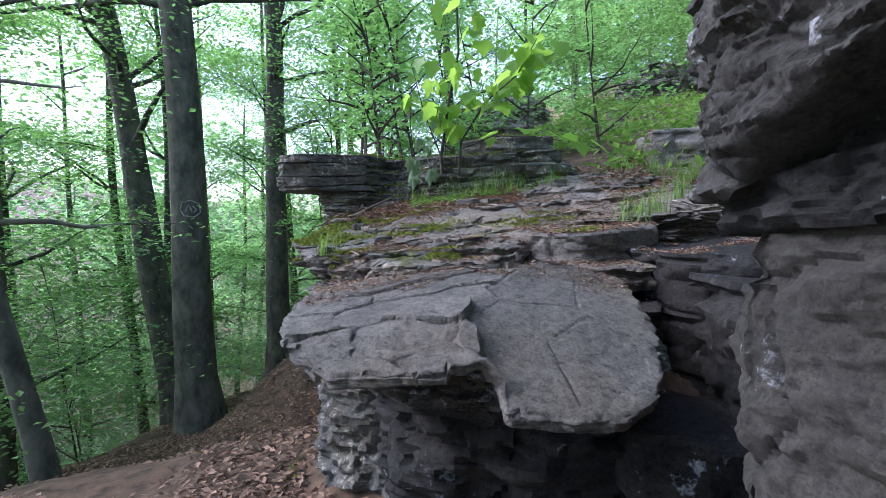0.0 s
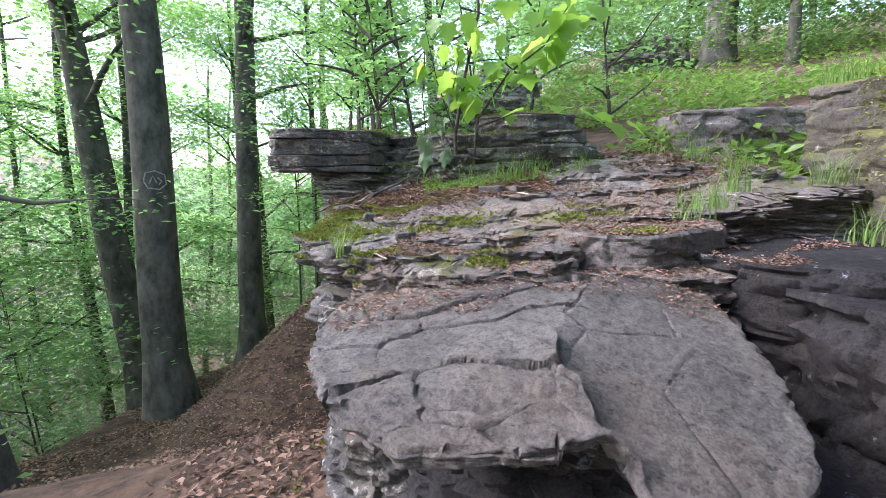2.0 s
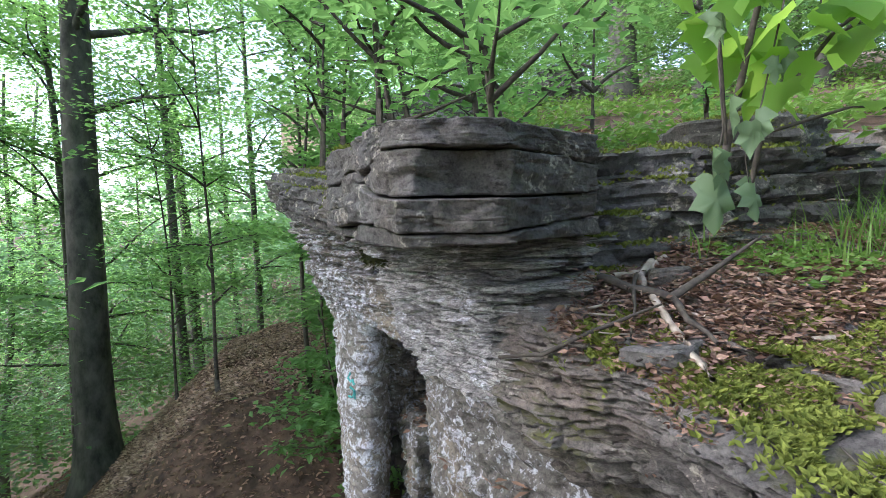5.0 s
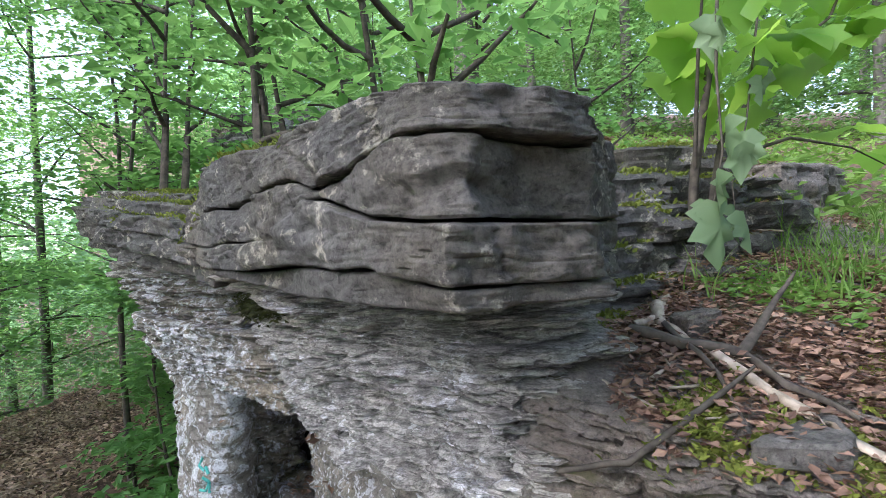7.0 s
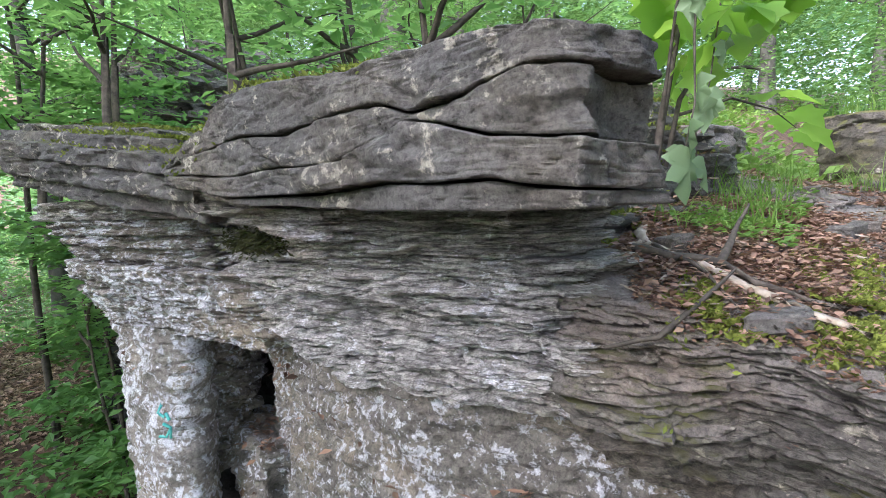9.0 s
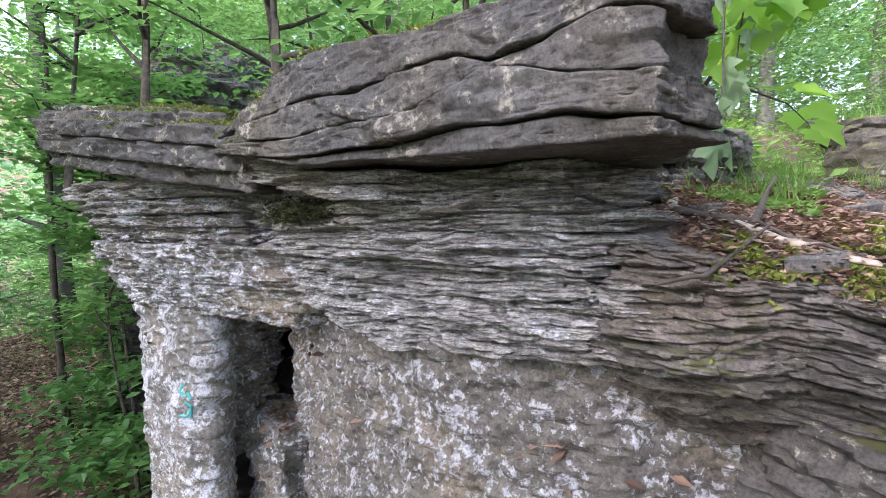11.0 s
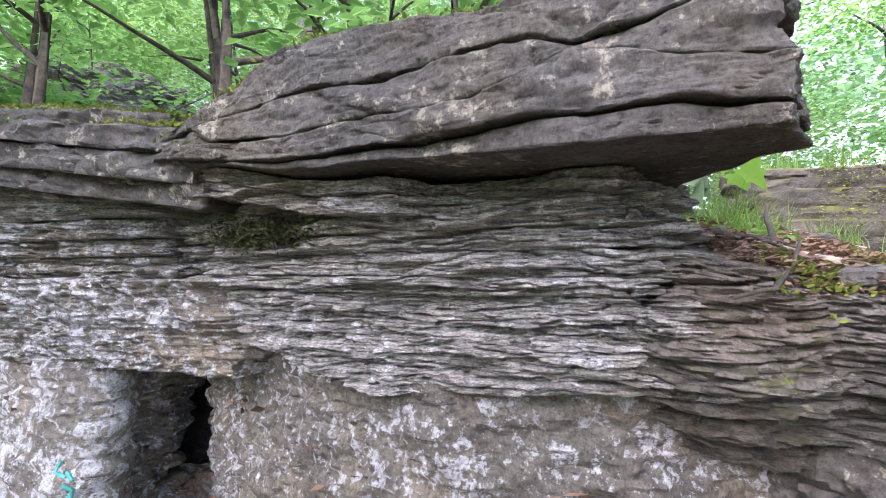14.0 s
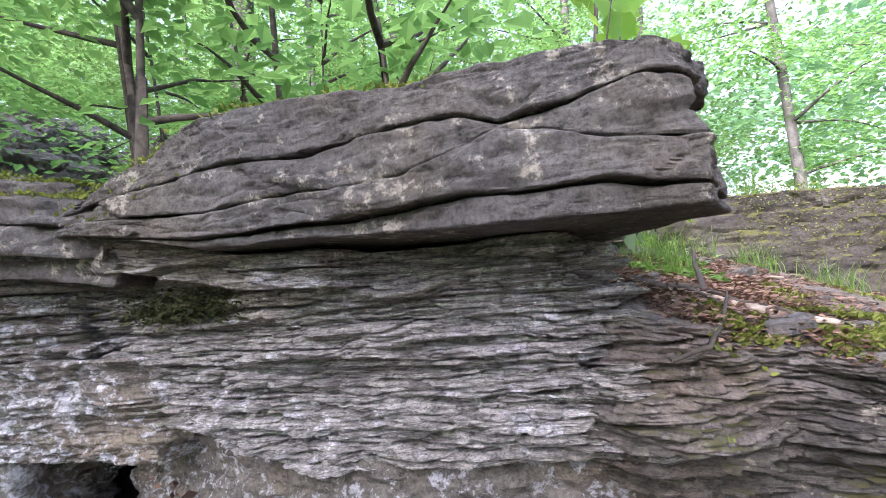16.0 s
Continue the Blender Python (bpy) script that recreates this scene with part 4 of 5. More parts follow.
stick([on(0.2, 2.12, 0.02), on(0.5, 2.1, 0.02), on(0.78, 2.08, 0.02)], [0.004, 0.004, 0.002], DEADWOOD, "thin straight stick on the great block")

# Loose stones in the litter.
for i, (x, y, w, h) in enumerate(((-0.38, 3.28, 0.075, 0.045), (-0.62, 3.05, 0.1, 0.02), (-0.15, 3.1, 0.06, 0.02), (-0.66, 3.1, 0.025, 0.025), (0.15, 2.95, 0.09, 0.03), (0.75, 3.05, 0.06, 0.04), (0.6, 3.2, 0.05, 0.03),
                                  (-0.45, 2.75, 0.07, 0.02), (-0.3, 2.45, 0.05, 0.025), (0.0, 2.25, 0.09, 0.03), (0.3, 2.95, 0.12, 0.025), (-0.55, 2.3, 0.06, 0.03), (1.3, 3.3, 0.1, 0.05))):
    z0 = drop(x, y, 1.78)[0]
    r = np.random.default_rng(60 + i)
    a = np.sort(r.uniform(0, 2 * math.pi, 7))
    o = [(x + w * math.cos(t) * r.uniform(0.7, 1.1), y + 0.75 * w * math.sin(t) * r.uniform(0.7, 1.1)) for t in a]
    piece("rock_face", rock(o, z0 - 0.015, z0 + h, BLOCK, 200 + i, 0.008, 0.006, 12, 0.002, 80, top=0.004, edge=0.006, slope=(0.05, -0.08)), thing("loose_stone", "flat grey stone lying in leaf litter", "stone", "loose stones"))


def moss_patch(cx, cy, rx, ry, count, seed, z=2.4, label="thick yellow-green moss cushion on the rock"):
    """Short upright shoots over a few humps."""
    r = np.random.default_rng(seed)
    pos = []
    for _ in range(count):
        x, y = cx + r.normal(0, 0.5) * rx, cy + r.normal(0, 0.5) * ry
        zz, nr = drop(x, y, z)
        if noise.noise((x * 14, y * 14, seed)) < -0.25:
            continue
        pos.append((x, y, zz + 0.012 * max(0, 0.5 + noise.noise((x * 18, y * 18, 4))) ))
    pos = np.array(pos)
    n = len(pos)
    v, f = leaf_cloud(pos, 0.017, 0.1, 0.5, -0.8, r)
    return tagged(piece("moss_patch", mesh_np("moss", v, f, MOSSLEAF)), label, "moss", kind="stuff")


MOSSLEAF = leafy("moss_shoots", (0.06, 0.08, 0.012), (0.22, 0.26, 0.045), (0.25, 0.28, 0.04), 0.25, 0.8)
for i, (x, y, rx, ry, c) in enumerate(((-0.70, 3.12, 0.12, 0.07, 2600), (-0.62, 2.95, 0.09, 0.09, 2000), (-0.5, 2.92, 0.12, 0.06, 1500), (-0.72, 2.62, 0.10, 0.10, 3000), (-0.62, 2.78, 0.10, 0.10, 2000), (-0.45, 2.85, 0.15, 0.08, 1800),
                                       (-0.25, 2.95, 0.2, 0.08, 1600), (-0.5, 2.55, 0.12, 0.08, 1500), (-0.1, 2.55, 0.2, 0.08, 1200), (0.5, 2.5, 0.2, 0.08, 900), (-0.45, 2.2, 0.1, 0.06, 1200), (0.0, 2.1, 0.12, 0.05, 700), (0.65, 2.2, 0.1, 0.05, 700))):
    moss_patch(x, y, rx, ry, c, 300 + i, 1.75)
side = np.random.default_rng(77)
cling = np.stack([side.uniform(1.82, 1.93, 2000), side.uniform(1.55, 2.6, 2000), 1.5 + 0.75 * np.sqrt(side.uniform(0, 1, 2000))], 1)
tagged(piece("moss_patch", mesh_np("moss", *leaf_cloud(cling, 0.022, 0.1, 0.45, 0.4, side), MOSSLEAF)), "green moss clinging to the bank rock's side", "moss", kind="stuff")
for i, (x, y, rx, ry) in enumerate(((-1.02, 3.72, 0.05, 0.12), (-1.02, 4.0, 0.05, 0.16), (-1.0, 4.28, 0.06, 0.16), (-0.98, 4.6, 0.06, 0.12), (-0.95, 4.35, 0.1, 0.2), (-0.9, 4.75, 0.2, 0.2), (-0.75, 3.9, 0.3, 0.4), (-0.35, 3.5, 0.3, 0.1), (0.3, 3.6, 0.4, 0.2), (-0.9, 5.3, 0.3, 0.3))):
    moss_patch(x, y, rx, ry, 1700, 320 + i, 2.6, "thin moss on the slab's upper side")


def tuft(x, y, z, count, height, seed, spread=0.05, label="tuft of long bright green grass", mat=None):
    """Arching grass blades from one foot."""
    r = np.random.default_rng(seed)
    vs, fs = [], []
    for b in range(count):
        az, ln = r.uniform(0, 2 * math.pi), height * r.uniform(0.5, 1.1)
        d = np.array([math.cos(az), math.sin(az), 0])
        side = np.array([-d[1], d[0], 0]) * r.uniform(0.0018, 0.0035)
        p0 = np.array([x, y, z]) + np.array([r.normal(0, spread), r.normal(0, spread), 0])
        bend = r.uniform(0.25, 0.9)
        for k, t in enumerate((0, 0.3, 0.6, 0.85, 1.0)):
            c = p0 + d * ln * bend * t * t + np.array([0, 0, ln * (t - 0.45 * bend * t * t)])
            w = side * (1 - 0.9 * t)
            vs += [c - w, c + w]
            if k:
                n = len(vs)
                fs.append((n - 4, n - 3, n - 1, n - 2))
    me = mesh_np("grass", np.array(vs), np.array(fs), mat or GRASS)
    return tagged(piece("grass_tuft", me), label, "grass", "grass tufts")


for i, (x, y, c, h) in enumerate(((0.05, 3.2, 26, 0.2), (0.2, 3.15, 40, 0.26), (0.32, 3.2, 40, 0.24), (0.45, 3.18, 30, 0.2), (0.75, 3.15, 34, 0.18), (-0.55, 2.28, 26, 0.22), (0.95, 2.38, 40, 0.2), (1.08, 2.45, 40, 0.2), (1.3, 2.6, 50, 0.22),
                                  (1.5, 2.9, 60, 0.22), (1.45, 3.2, 40, 0.25), (-0.15, 3.35, 18, 0.16), (0.6, 3.3, 24, 0.2), (1.35, 3.55, 30, 0.2), (-0.75, 4.1, 24, 0.14), (-0.5, 4.5, 30, 0.2), (1.6, 2.2, 50, 0.22), (1.75, 2.6, 60, 0.25), (1.8, 3.0, 60, 0.25), (2.7, 3.25, 60, 0.25), (2.9, 3.1, 60, 0.28), (3.1, 3.3, 60, 0.28), (2.0, 2.3, 40, 0.2), (1.93, 2.5, 60, 0.24), (1.93, 2.75, 60, 0.24), (2.05, 2.95, 50, 0.22), (2.05, 2.1, 50, 0.22))):
    tuft(x, y, drop(x, y, 2.5)[0] - 0.005, c, h, 400 + i)


def green_cover():
    """Herbs and grass of the upper slope, too many to count."""
    r = np.random.default_rng(71)
    n = 40000
    x = np.where(r.uniform(0, 1, n) < 0.5, r.uniform(0.4, 5, n), r.uniform(-0.5, 16, n))
    y = np.where(x < 1.0, r.uniform(4.2, 18, n), np.where(x < 1.5, r.uniform(3.6, 20, n), 2.0 + 18 * r.uniform(0, 1, n) ** 1.5))
    keep = np.array([noise.noise((a * 0.8, b * 0.8, 3)) > -0.06 for a, b in zip(x, y)])
    x, y = x[keep], y[keep]
    z = ground_z(x, y) + np.abs(r.normal(0, 0.09, len(x))) + 0.03
    v, f = leaf_cloud(np.stack([x, y, z], 1), 0.11, 0.35, 0.45, -0.3, r)
    return tagged(piece("ground_cover", mesh_np("cover", v, f, GRASS)), "lush grass and herbs on the upper slope", "undergrowth", kind="stuff")


green_cover()
herbs = scatter(900, (-0.2, 0.7, 3.05, 3.35), 2.2, 91, -0.4)
tagged(piece("wall_herbs", mesh_np("herbs", *leaf_cloud(herbs + (0, 0, 0.03), 0.025, 0.5, 0.7, -0.2), GRASS)), "small creeping herbs along the wall's foot", "undergrowth", kind="stuff")


def maple_blade(bm_v, bm_f, c, d, nrm, size, droop=0.2, width=1.0, crumple=0.0):
    """A five-lobed leaf with a fold, as a fan round its base."""
    side = d.cross(nrm).normalized()
    up = side.cross(d).normalized()
    lobes = [(0.0, 0.0), (0.2, -0.07), (0.5, 0.08), (0.41, 0.27), (0.6, 0.52), (0.42, 0.55), (0.3, 0.60), (0.24, 0.72), (0.0, 1.0)]
    pts = [(u * width, w) for u, w in lobes]
    outline = pts + [(-u, w) for u, w in reversed(pts[1:-1])]
    n0 = len(bm_v)
    bm_v.append(c + d * size * 0.38 - up * size * 0.03)
    for u, w in outline:
        bm_v.append(c + d * (w * size) + side * (u * size) + up * ((0.12 if width == 1.0 else -0.7) * abs(u) - droop * w * w + crumple * noise.noise((u * 4, w * 5, len(bm_v) * 0.1))) * size)
    k = len(outline)
    for i in range(k):
        bm_f.append((n0, n0 + 1 + i, n0 + 1 + (i + 1) % k))


def sapling(name, label, stems, leaves, mat, wood=TWIG):
    """Thin stems (lists of points) and broad leaves (place, heading, size, how it hangs) on stalks."""
    ob = thing(name, label, "sapling")
    for pts, r0 in stems:
        fine = [Vector(p) for p in pts]
        rad = [r0 * (1 - 0.7 * i / (len(fine) - 1)) for i in range(len(fine))]
        v, f = tube(fine, rad, 6, 0.2)
        piece("stem", mesh_np("stem", v, f, wood, True), ob)
    for p, az, size, hang in leaves:
        bv, bf = [], []
        d = Vector((math.cos(az) * math.cos(hang), math.sin(az) * math.cos(hang), -math.sin(hang)))
        maple_blade(bv, bf, Vector((0, 0, 0)), d, Vector((0.1, 0.05, 1)) if abs(hang) < 1.2 else Vector((math.cos(az), math.sin(az), 0.2)), size, 0.2, *((0.6, 0.22) if mat is WILT else (1.0, 0.05)))
        lf = mesh_np("leaf", np.array(bv), np.array(bf), mat, True)
        o = piece("leaf", lf, ob)
        o.location = p
    return ob


rl = random.Random(8)
stem1 = [(0.02, 3.46, 1.7), (0.0, 3.42, 2.0), (0.05, 3.38, 2.35), (0.12, 3.34, 2.7), (0.1, 3.3, 3.1), (0.16, 3.3, 3.6)]
stem2 = [(0.12, 3.46, 1.75), (0.14, 3.4, 2.1), (0.3, 3.3, 2.35), (0.5, 3.2, 2.5), (0.62, 3.15, 2.72)]
stem3 = [(0.14, 3.4, 2.05), (0.35, 3.28, 2.12), (0.6, 3.18, 2.1), (0.85, 3.12, 2.05)]
stem4 = [(0.0, 3.42, 2.0), (-0.12, 3.35, 2.3), (-0.2, 3.28, 2.6)]
lv = []
for st, n, sz in ((stem1, 48, 0.13), (stem2, 40, 0.135), (stem4, 16, 0.12)):
    for i in range(n):
        t = rl.uniform(0.35, 1) * (len(st) - 1)
        k = min(int(t), len(st) - 2)
        p = Vector(st[k]).lerp(Vector(st[k + 1]), t - k) + Vector((rl.uniform(-0.16, 0.16), rl.uniform(-0.16, 0.12), rl.uniform(-0.1, 0.08)))
        lv.append((p, rl.uniform(0, 6.28), sz * rl.uniform(0.7, 1.15), rl.uniform(0.2, 1.3)))
for p, az, s, h in (((0.36, 3.2, 2.12), 3.4, 0.13, 0.2), ((0.55, 3.15, 2.14), 4.6, 0.14, 0.25), ((0.72, 3.12, 2.10), 5.4, 0.14, 0.35), ((0.86, 3.1, 2.05), 5.0, 0.16, 0.6), ((0.6, 3.1, 2.12), 3.9, 0.12, 0.15), ((0.8, 3.15, 2.1), 0.2, 0.13, 0.3), ((0.98, 3.12, 2.05), 5.6, 0.13, 0.5)):
    lv.append((Vector(p), az, s, h))
sapling("maple_sapling", "young maple with large bright green lobed leaves at the wall", [(stem1, 0.014), (stem2, 0.010), (stem3, 0.006), (stem4, 0.006)], lv, MAPLE)
wl_ = []
vine = [(-0.2, 3.27, 2.45), (-0.21, 3.28, 2.2), (-0.19, 3.28, 2.02), (-0.2, 3.3, 1.9), (-0.17, 3.3, 1.82)]
vine2 = [(0.0, 3.25, 2.4), (-0.06, 3.27, 2.1), (-0.08, 3.3, 1.95), (-0.06, 3.3, 1.86)]
for st in (vine, vine2):
    for i in range(6):
        t = rl.uniform(0.1, 1) * (len(st) - 1)
        k = min(int(t), len(st) - 2)
        p = Vector(st[k]).lerp(Vector(st[k + 1]), t - k) + Vector((rl.uniform(-0.04, 0.04), rl.uniform(-0.03, 0.03), 0))
        wl_.append((p, rl.uniform(0, 6.28), rl.uniform(0.07, 0.12), rl.uniform(1.2, 1.5)))
wl_.append((Vector((-0.2, 3.29, 1.90)), 4.2, 0.16, 1.45))
sapling("wilted_sprig", "broken maple sprig with hanging grey-green wilted leaves", [(vine, 0.004), (vine2, 0.003)], wl_, WILT)
LEAN = (-0.045, 0.0)
mark_tree = branchy(-4.15, 8.0, gz(-4.15, 8.0), 17, 0.35, LEAN, 11, 0.45, 3.6, 9000, 0.1, label="thick dark beech trunk with a carved mark beside the path")
branchy(-3.95, 11.4, gz(-3.95, 11.4), 17, 0.3, (-0.04, 0.0), 12, 0.42, 3.2, 9000, 0.1)
branchy(-5.55, 10.0, gz(-5.55, 10.0), 17, 0.33, (-0.17, 0), 13, 0.4, 3.4, 9000, 0.1, label="leaning grey beech trunk standing close to another")

# Prototypes for the wood around, copied with turns of their own.
protos = [branchy(-9, 14, gz(-9, 14), 16, 0.17, (-0.05, 0), 31, 0.12, 3.2, 14000, 0.12),
          branchy(-7.2, 12.5, gz(-7.2, 12.5), 15, 0.13, (-0.03, 0.02), 32, 0.08, 2.6, 14000, 0.12),
          branchy(-12, 9, gz(-12, 9), 18, 0.2, (-0.04, 0), 33, 0.15, 3.6, 15000, 0.13),
          branchy(-5.4, 15, gz(-5.4, 15), 14, 0.11, (-0.02, 0.01), 34, 0.06, 2.4, 13000, 0.12)]
rw = np.random.default_rng(41)
spots = [(-7.5, 7.0), (-9.5, 5.5), (-11, 12), (-8.2, 17), (-6.2, 19), (-3.2, 17), (-4.2, 22), (-1.2, 20), (-10, 21), (-13, 17), (-15, 11), (-14, 5), (-9, 1.5), (-13, 0),
         (-16, 24), (-7, 27), (-2, 28), (2, 26), (-12, 30), (-19, 17), (-20, 8), (5, 30), (0.5, 14), (3, 17), (6, 20), (10, 24), (14, 20), (8, 15), (13, 12), (10, 9), (17, 15), (7, 10.5), (15, 7), (11, 4), (18, 2), (9, 0),
         (20, 25), (24, 14), (23, 6), (-6, -6), (0, -9), (6, -7), (-12, -7), (13, -5), (-25, 14), (-24, 24), (-17, 34), (-5, 36), (6, 38), (17, 34)]
for i, (x, y) in enumerate(spots):
    p = protos[i % 4]
    x, y = x + rw.uniform(-0.6, 0.6), y + rw.uniform(-0.6, 0.6)
    base = Vector(((-9, 14), (-7.2, 12.5), (-12, 9), (-5.4, 15))[i % 4] + (0,))
    base.z = gz(base.x, base.y)
    s = rw.uniform(0.85, 1.2)
    m = Matrix.Translation((x, y, max(gz(x, y), -40))) @ Matrix.Rotation(rw.uniform(0, 6.28), 4, "Z") @ Matrix.Scale(s, 4) @ Matrix.Translation(-base)
    c = copy_thing(p, m)
    c.matrix_basis = m

# Far woods as leaf masses on the slopes.


def far_woods():
    r = np.random.default_rng(51)
    pos = []
    for i in range(420):
        a = r.uniform(0, 2 * math.pi)
        d = r.uniform(32, 75)
        x, y = d * math.sin(a), d * math.cos(a) + 5
        g = max(gz(x, y), -42)
        h, w = r.uniform(11, 18), r.uniform(2.2, 4.0)
        for _ in range(9):
            c = np.array([x, y, g]) + r.normal(0, 1, 3) * (w * 0.6, w * 0.6, h * 0.28) + (0, 0, h * 0.55)
            pos.append(c + r.normal(0, 1, (28, 3)) * (w * 0.4, w * 0.4, w * 0.22))
    pos = np.vstack(pos)
    me = mesh_np("far_woods", *leaf_cloud(pos, 0.75, 0.4, 0.8, rs=r), HAZYLEAF)
    return tagged(piece("far_woods", me), "distant green beech woods on the slopes", "woods", kind="stuff")


far_woods()


def valley_foliage():
    """Low beech sprays that fill the falling slope."""
    r = np.random.default_rng(57)
    pos = []
    for i in range(900):
        a, d = r.uniform(-1.5, 0.35), r.uniform(9, 34)
        x, y = d * math.sin(a) - 1.0, d * math.cos(a) + 1
        if x > -5.5 and y < 17:
            continue
        g = max(gz(x, y), -40)
        c = np.array([x, y, g + abs(r.normal(0, 3.2)) + 0.4])
        w = r.uniform(0.5, 1.2)
        pos.append(c + r.normal(0, 1, (110, 3)) * (w, w, w * 0.14))
    me = mesh_np("understorey", *leaf_cloud(np.vstack(pos), 0.14, 0.7, 0.62, rs=r), HAZYLEAF)
    return tagged(piece("understorey", me), "layered young beech foliage on the falling slope", "undergrowth", kind="stuff")


valley_foliage()
THICKET = leafy("thicket_leaves", (0.05, 0.12, 0.032), (0.12, 0.22, 0.06), (0.22, 0.40, 0.10), 0.4)


def hill_thicket():
    """Bright young growth on the slope above the crag."""
    r = np.random.default_rng(59)
    pos = []
    for i in range(900):
        a, d = r.uniform(0.25, 1.75), r.uniform(9.5, 26)
        x, y = d * math.sin(a) - 1.0, d * math.cos(a) + 2.5
        c = np.array([x, y, gz(x, y) + abs(r.normal(0, 2.7)) + 0.3])
        w = r.uniform(0.4, 1.0)
        pos.append(c + r.normal(0, 1, (120, 3)) * (w, w, w * 0.22))
    me = mesh_np("thicket", *leaf_cloud(np.vstack(pos), 0.12, 0.6, 0.62, rs=r), THICKET)
    return tagged(piece("thicket", me), "bright green young growth on the slope above the crag", "undergrowth", kind="stuff")


hill_thicket()

# Shrubs rooted on top of the crag.
for i, (x, y, h, r, lv_) in enumerate(((-0.75, 4.75, 2.2, 0.014, 700), (-0.6, 4.9, 2.6, 0.016, 900), (-0.4, 5.2, 2.4, 0.013, 800), (-0.95, 5.6, 1.8, 0.012, 700), (-0.2, 4.6, 2.8, 0.016, 900), (-0.5, 3.95, 1.1, 0.008, 160), (0.2, 5.0, 2.4, 0.014, 700),
                                       (-0.7, 6.4, 2.2, 0.016, 900), (0.9, 5.2, 2.0, 0.012, 600), (1.6, 4.8, 1.6, 0.012, 500), (0.6, 6.2, 2.6, 0.016, 900), (-1.0, 6.9, 2.4, 0.016, 1100))):
    zz = max(drop(x, y, 2.5)[0], 1.8)
    branchy(x, y, zz + 0.2, h, r, (rl.uniform(-0.2, 0.1), rl.uniform(-0.1, 0.1)), 500 + i, 0.15, 0.7, lv_, 0.075, bark=TWIG, sides=6, label="slender beech sapling on top of the crag", name="beech_sapling")
for i, (x, y, h, lv_) in enumerate(((-0.55, 7.05, 2.4, 2600), (-0.4, 7.6, 2.6, 3000), (-0.65, 6.75, 1.9, 1500), (-0.2, 8.2, 2.6, 3000), (0.3, 8.4, 2.8, 3200), (0.4, 9.8, 2.8, 3000), (1.0, 9.0, 3.0, 3000), (-6.4, 6.4, 4.0, 2600), (-5.2, 4.2, 3.4, 2200), (-7.2, 9.2, 4.5, 2600), (-8.5, 11, 4.5, 2600), (-6.8, 4.0, 4.0, 2600))):
    branchy(x, y, gz(x, y), h, 0.02, (-0.1, -0.05), 540 + i, 0.05, 0.62 if h < 3 else 1.8, lv_, 0.085, bark=TWIG, sides=6, label="low leafy beech bush on the slope", name="beech_bush")
for i, (x, y, h, lv_) in enumerate(((-1.9, 8.6, 4.6, 2600), (-2.7, 10.8, 5.2, 2600))):
    branchy(x, y, gz(x, y), h, 0.026, (-0.04, 0.0), 580 + i, 0.32, 1.1, lv_, 0.085, bark=TWIG, sides=6, label="young beech with layered leafy boughs on the bank", name="beech_sapling")
branchy(-3.75, 4.6, gz(-3.75, 4.6) - 0.4, 9, 0.13, (-0.22, 0.02), 560, 0.4, 2.2, 2500, 0.09, label="thin dark leaning trunk below the path")
# Unseen beech beside the start, added to shade the overhang from the sun.
branchy(-4.6, -0.2, gz(-4.6, -0.2), 12, 0.14, (0.0, 0.0), 571, 0.25, 1.5, 12000, 0.12)
branchy(-0.9, 7.6, gz(-0.9, 7.6), 4.8, 0.03, (-0.03, 0.0), 573, 0.5, 1.0, 4200, 0.085, bark=TWIG, sides=6, label="young beech with low leafy boughs beside the crag", name="beech_sapling")
tr = branchy(7.2, 12.0, gz(7.2, 12.0), 15, 0.38, (0.01, 0), 561, 0.5, 3.5, 6000, 0.12, label="old grey twin-stemmed beech on the upper slope")
for i, (o, za, zb) in enumerate((([(4.2, 12.0), (5.5, 11.4), (6.9, 11.6), (7.0, 13.2), (4.5, 13.4)], 3.6, 4.5), ([(4.6, 12.3), (6.6, 12.0), (6.8, 13.2), (4.9, 13.4)], 4.5, 5.2), ([(5.3, 12.4), (6.6, 12.4), (6.6, 13.2), (5.4, 13.2)], 5.2, 5.7))):
    piece("rock_bed", rock(o, za, zb, SLATE, 600 + i, 0.05, 0.15, 1.5, 0.08, 8, top=0.1, edge=0.03, chip=0.15, chipf=1.2), thing("upper_crag_rock", "broken grey rocks on the upper slope", "rock", "upper rocks"))


outcrop = thing("slope_outcrop", "pale broken rock outcrop behind the saplings", "rock", "upper rocks")
for i, (o, za, zb) in enumerate((([(0.0, 8.8), (0.9, 8.4), (2.2, 8.5), (2.5, 9.6), (0.2, 9.8)], 2.4, 3.3), ([(0.2, 8.95), (1.1, 8.6), (2.0, 8.8), (2.2, 9.6), (0.3, 9.7)], 3.3, 3.65), ([(0.9, 9.0), (1.9, 8.9), (2.1, 9.6), (1.0, 9.6)], 3.65, 3.9))):
    piece("rock_bed", rock(o, za, zb, TREAD, 610 + i, 0.03, 0.1, 2, 0.05, 12, top=0.06, edge=0.02, chip=0.1, chipf=1.6, flake=0.05, flakef=2), outcrop)


def struck(eye, target):
    """Where a line from eye to target first meets something, and the normal there."""
    d = (Vector(target) - Vector(eye)).normalized()
    hit, p, nr, _, _, _ = scene.ray_cast(bpy.context.evaluated_depsgraph_get(), eye, d)
    return (p, nr) if hit else (Vector(target), -d)


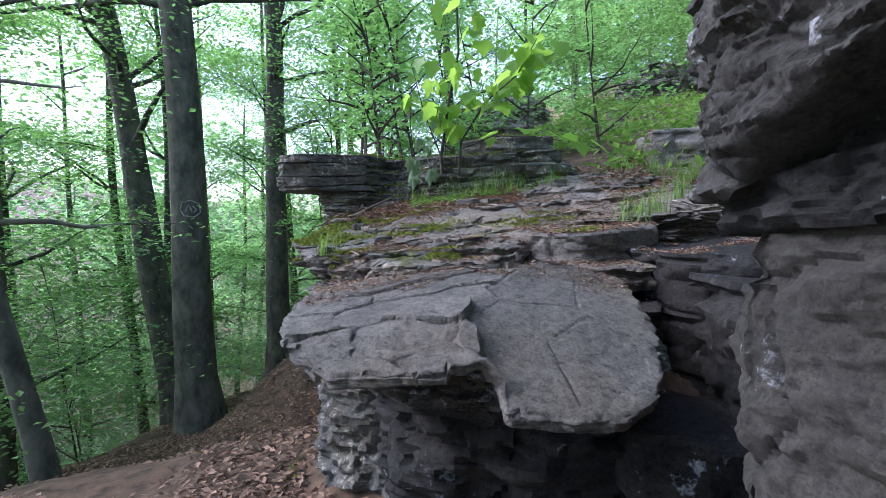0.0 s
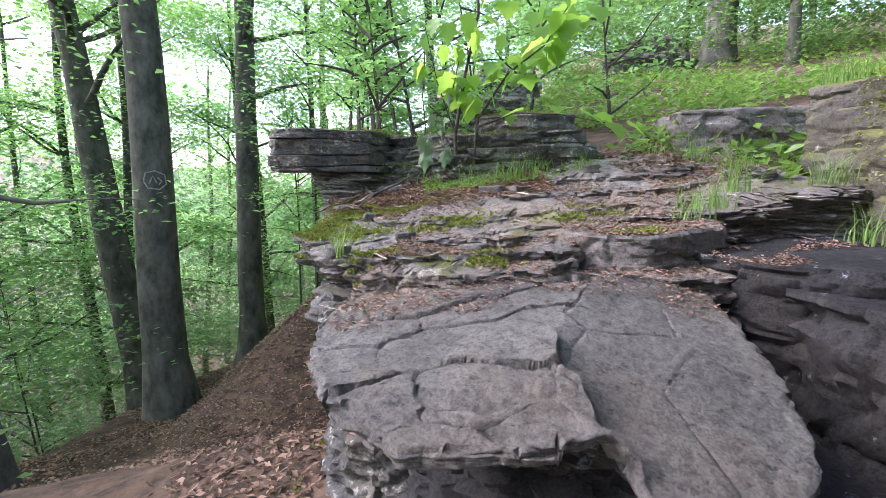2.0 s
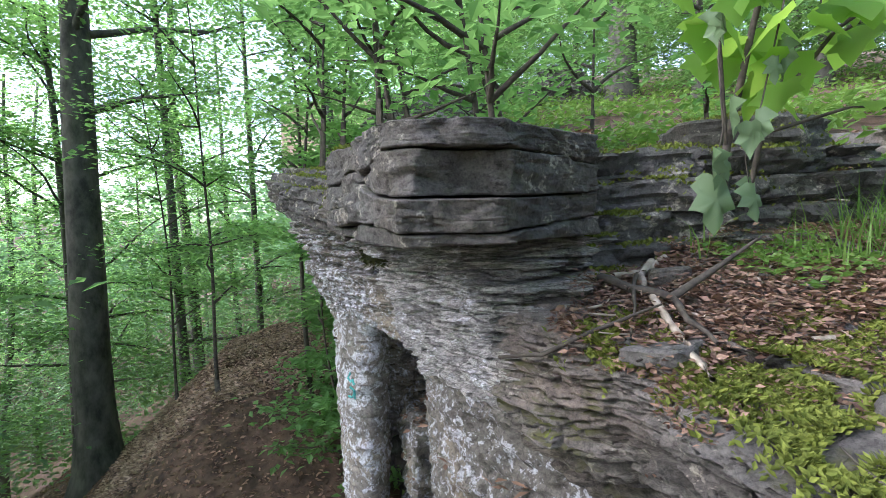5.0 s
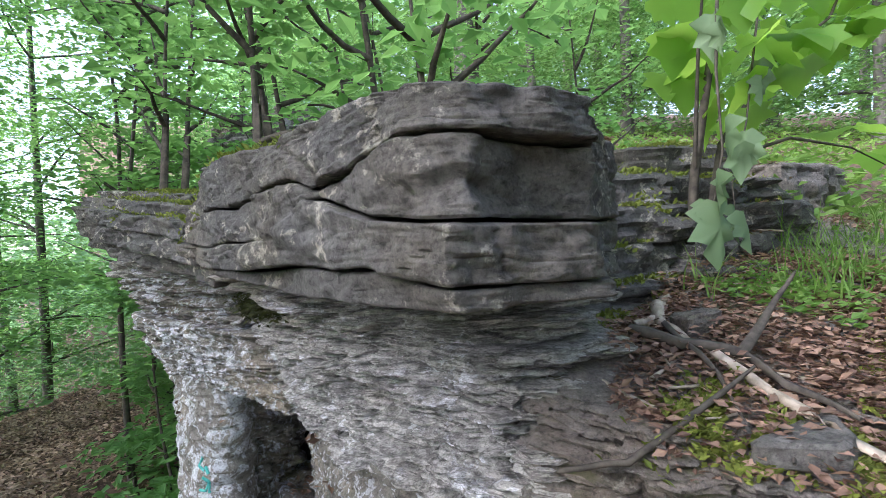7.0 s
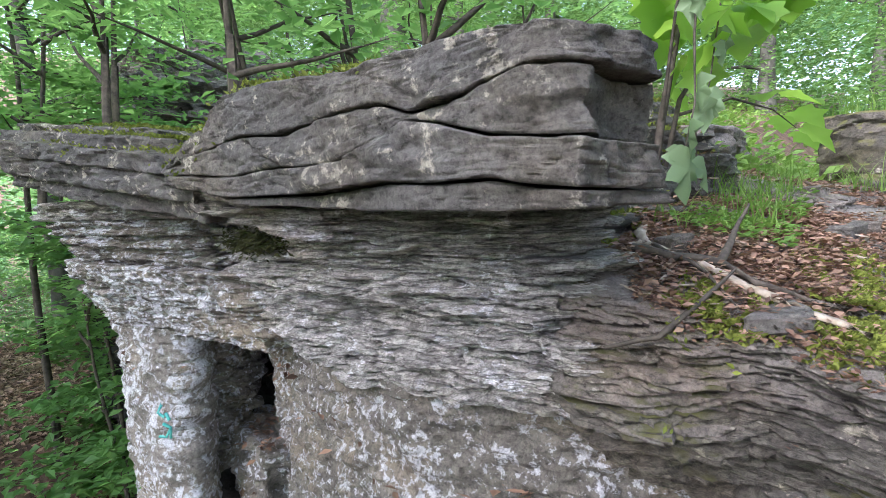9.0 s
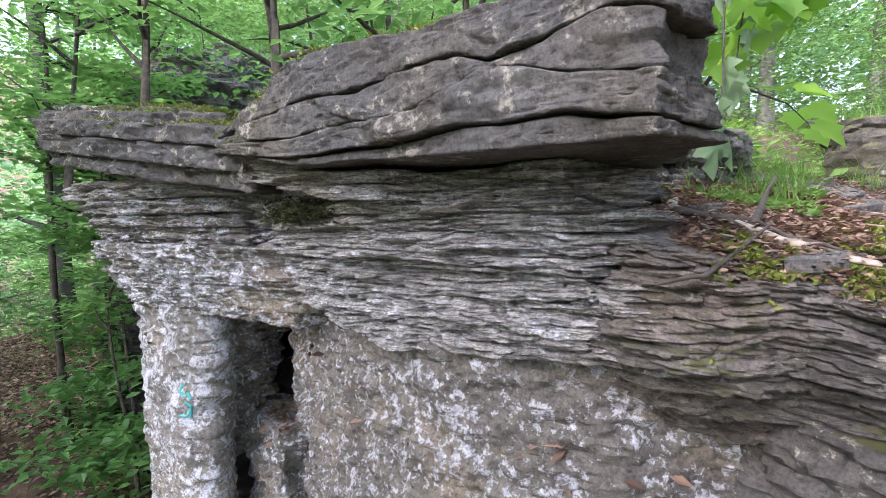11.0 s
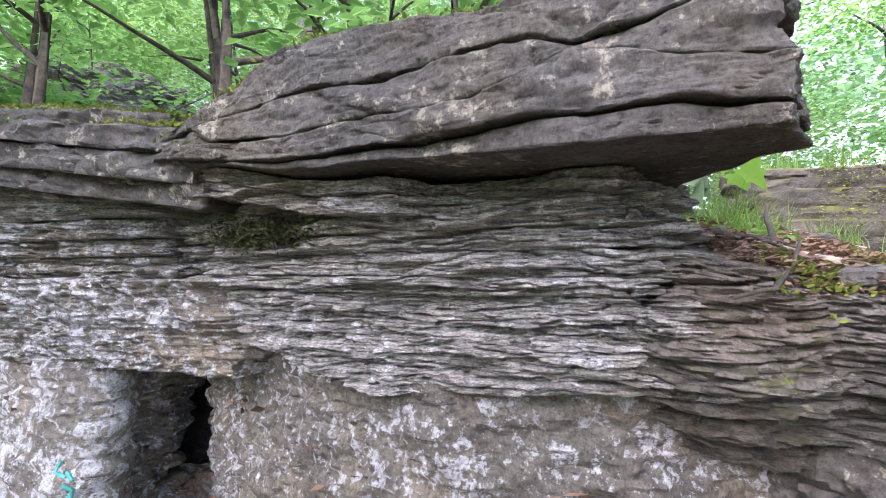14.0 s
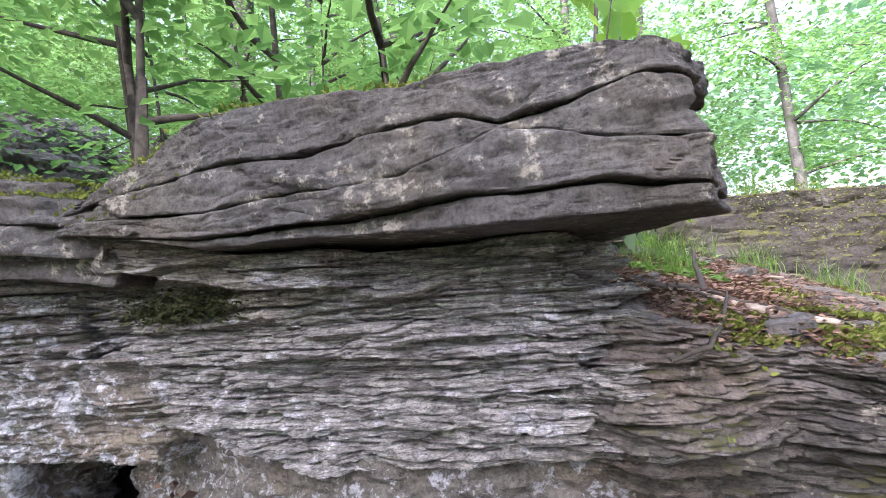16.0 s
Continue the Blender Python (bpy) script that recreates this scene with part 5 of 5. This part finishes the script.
def strokes(name, label, category, eye, centre, lines, width, mat):
    """Thin painted or cut strokes laid on a surface; lines: pairs of points across and up from the centre, in metres."""
    bpy.context.view_layer.update()
    eye, centre = Vector(eye), Vector(centre)
    view = (centre - eye).normalized()
    side = view.cross(Vector((0, 0, 1))).normalized()
    up = side.cross(view)
    ob = thing(name, label, category)
    for line in lines:
        pts = []
        for (u0, v0), (u1, v1) in zip(line, line[1:]):
            for t in (0, 0.5):
                pts.append((u0 + (u1 - u0) * t, v0 + (v1 - v0) * t))
        pts.append(line[-1])
        place = []
        for u, v in pts:
            p, nr = struck(eye, centre + side * u + up * v)
            place.append(p - view * 0.004)
        v, f = tube(place, [width] * len(place), 5, 0.6)
        piece("stroke", mesh_np("stroke", v, f, mat, True), ob)


TURQUOISE = plain("turquoise_paint", (0.05, 0.35, 0.33), (0.15, 0.55, 0.5), 40, 0.7, 0.2, 0.002)
SCAR = plain("pale_bark_scar", (0.16, 0.165, 0.16), (0.34, 0.34, 0.32), 30, 0.9, 0.3, 0.003)
strokes("paint_mark", "small faded turquoise paint mark on the pillar", "marking", (-1.65, 2.96, 1.75), (-0.79, 5.66, 0.66), [((0.0, 0.10), (-0.02, 0.06), (0.01, 0.03)), ((0.015, 0.05), (0.03, 0.01)), ((0.0, 0.0), (0.035, -0.03), (0.01, -0.07), (-0.02, -0.06)), ((0.03, -0.02), (0.03, -0.08))], 0.008, TURQUOISE)
strokes("carved_mark", "old carved mark in grey beech bark", "marking", (-0.49, 0.72, 1.63), (-4.1, 7.75, 1.75), [((-0.15, 0.0), (-0.12, 0.12), (0.0, 0.15), (0.12, 0.1), (0.14, -0.04), (0.05, -0.12), (-0.1, -0.1), (-0.15, 0.0)), ((-0.08, -0.04), (-0.03, 0.08), (0.02, -0.03)), ((0.03, 0.06), (0.08, 0.0), (0.04, -0.05))], 0.012, SCAR)
DARKMOSS = leafy("dark_moss", (0.015, 0.02, 0.006), (0.06, 0.065, 0.02), (0.05, 0.06, 0.02), 0.15, 0.9)
hang = rng.normal(0, 1, (1300, 3)) * (0.02, 0.09, 0.02) + (-0.87, 4.45, 1.665)
tagged(piece("hanging_moss", mesh_np("moss", *leaf_cloud(hang, 0.022, 0.1, 0.4, 0.5), DARKMOSS)), "dark moss filling a hollow under the slab", "moss", kind="stuff")
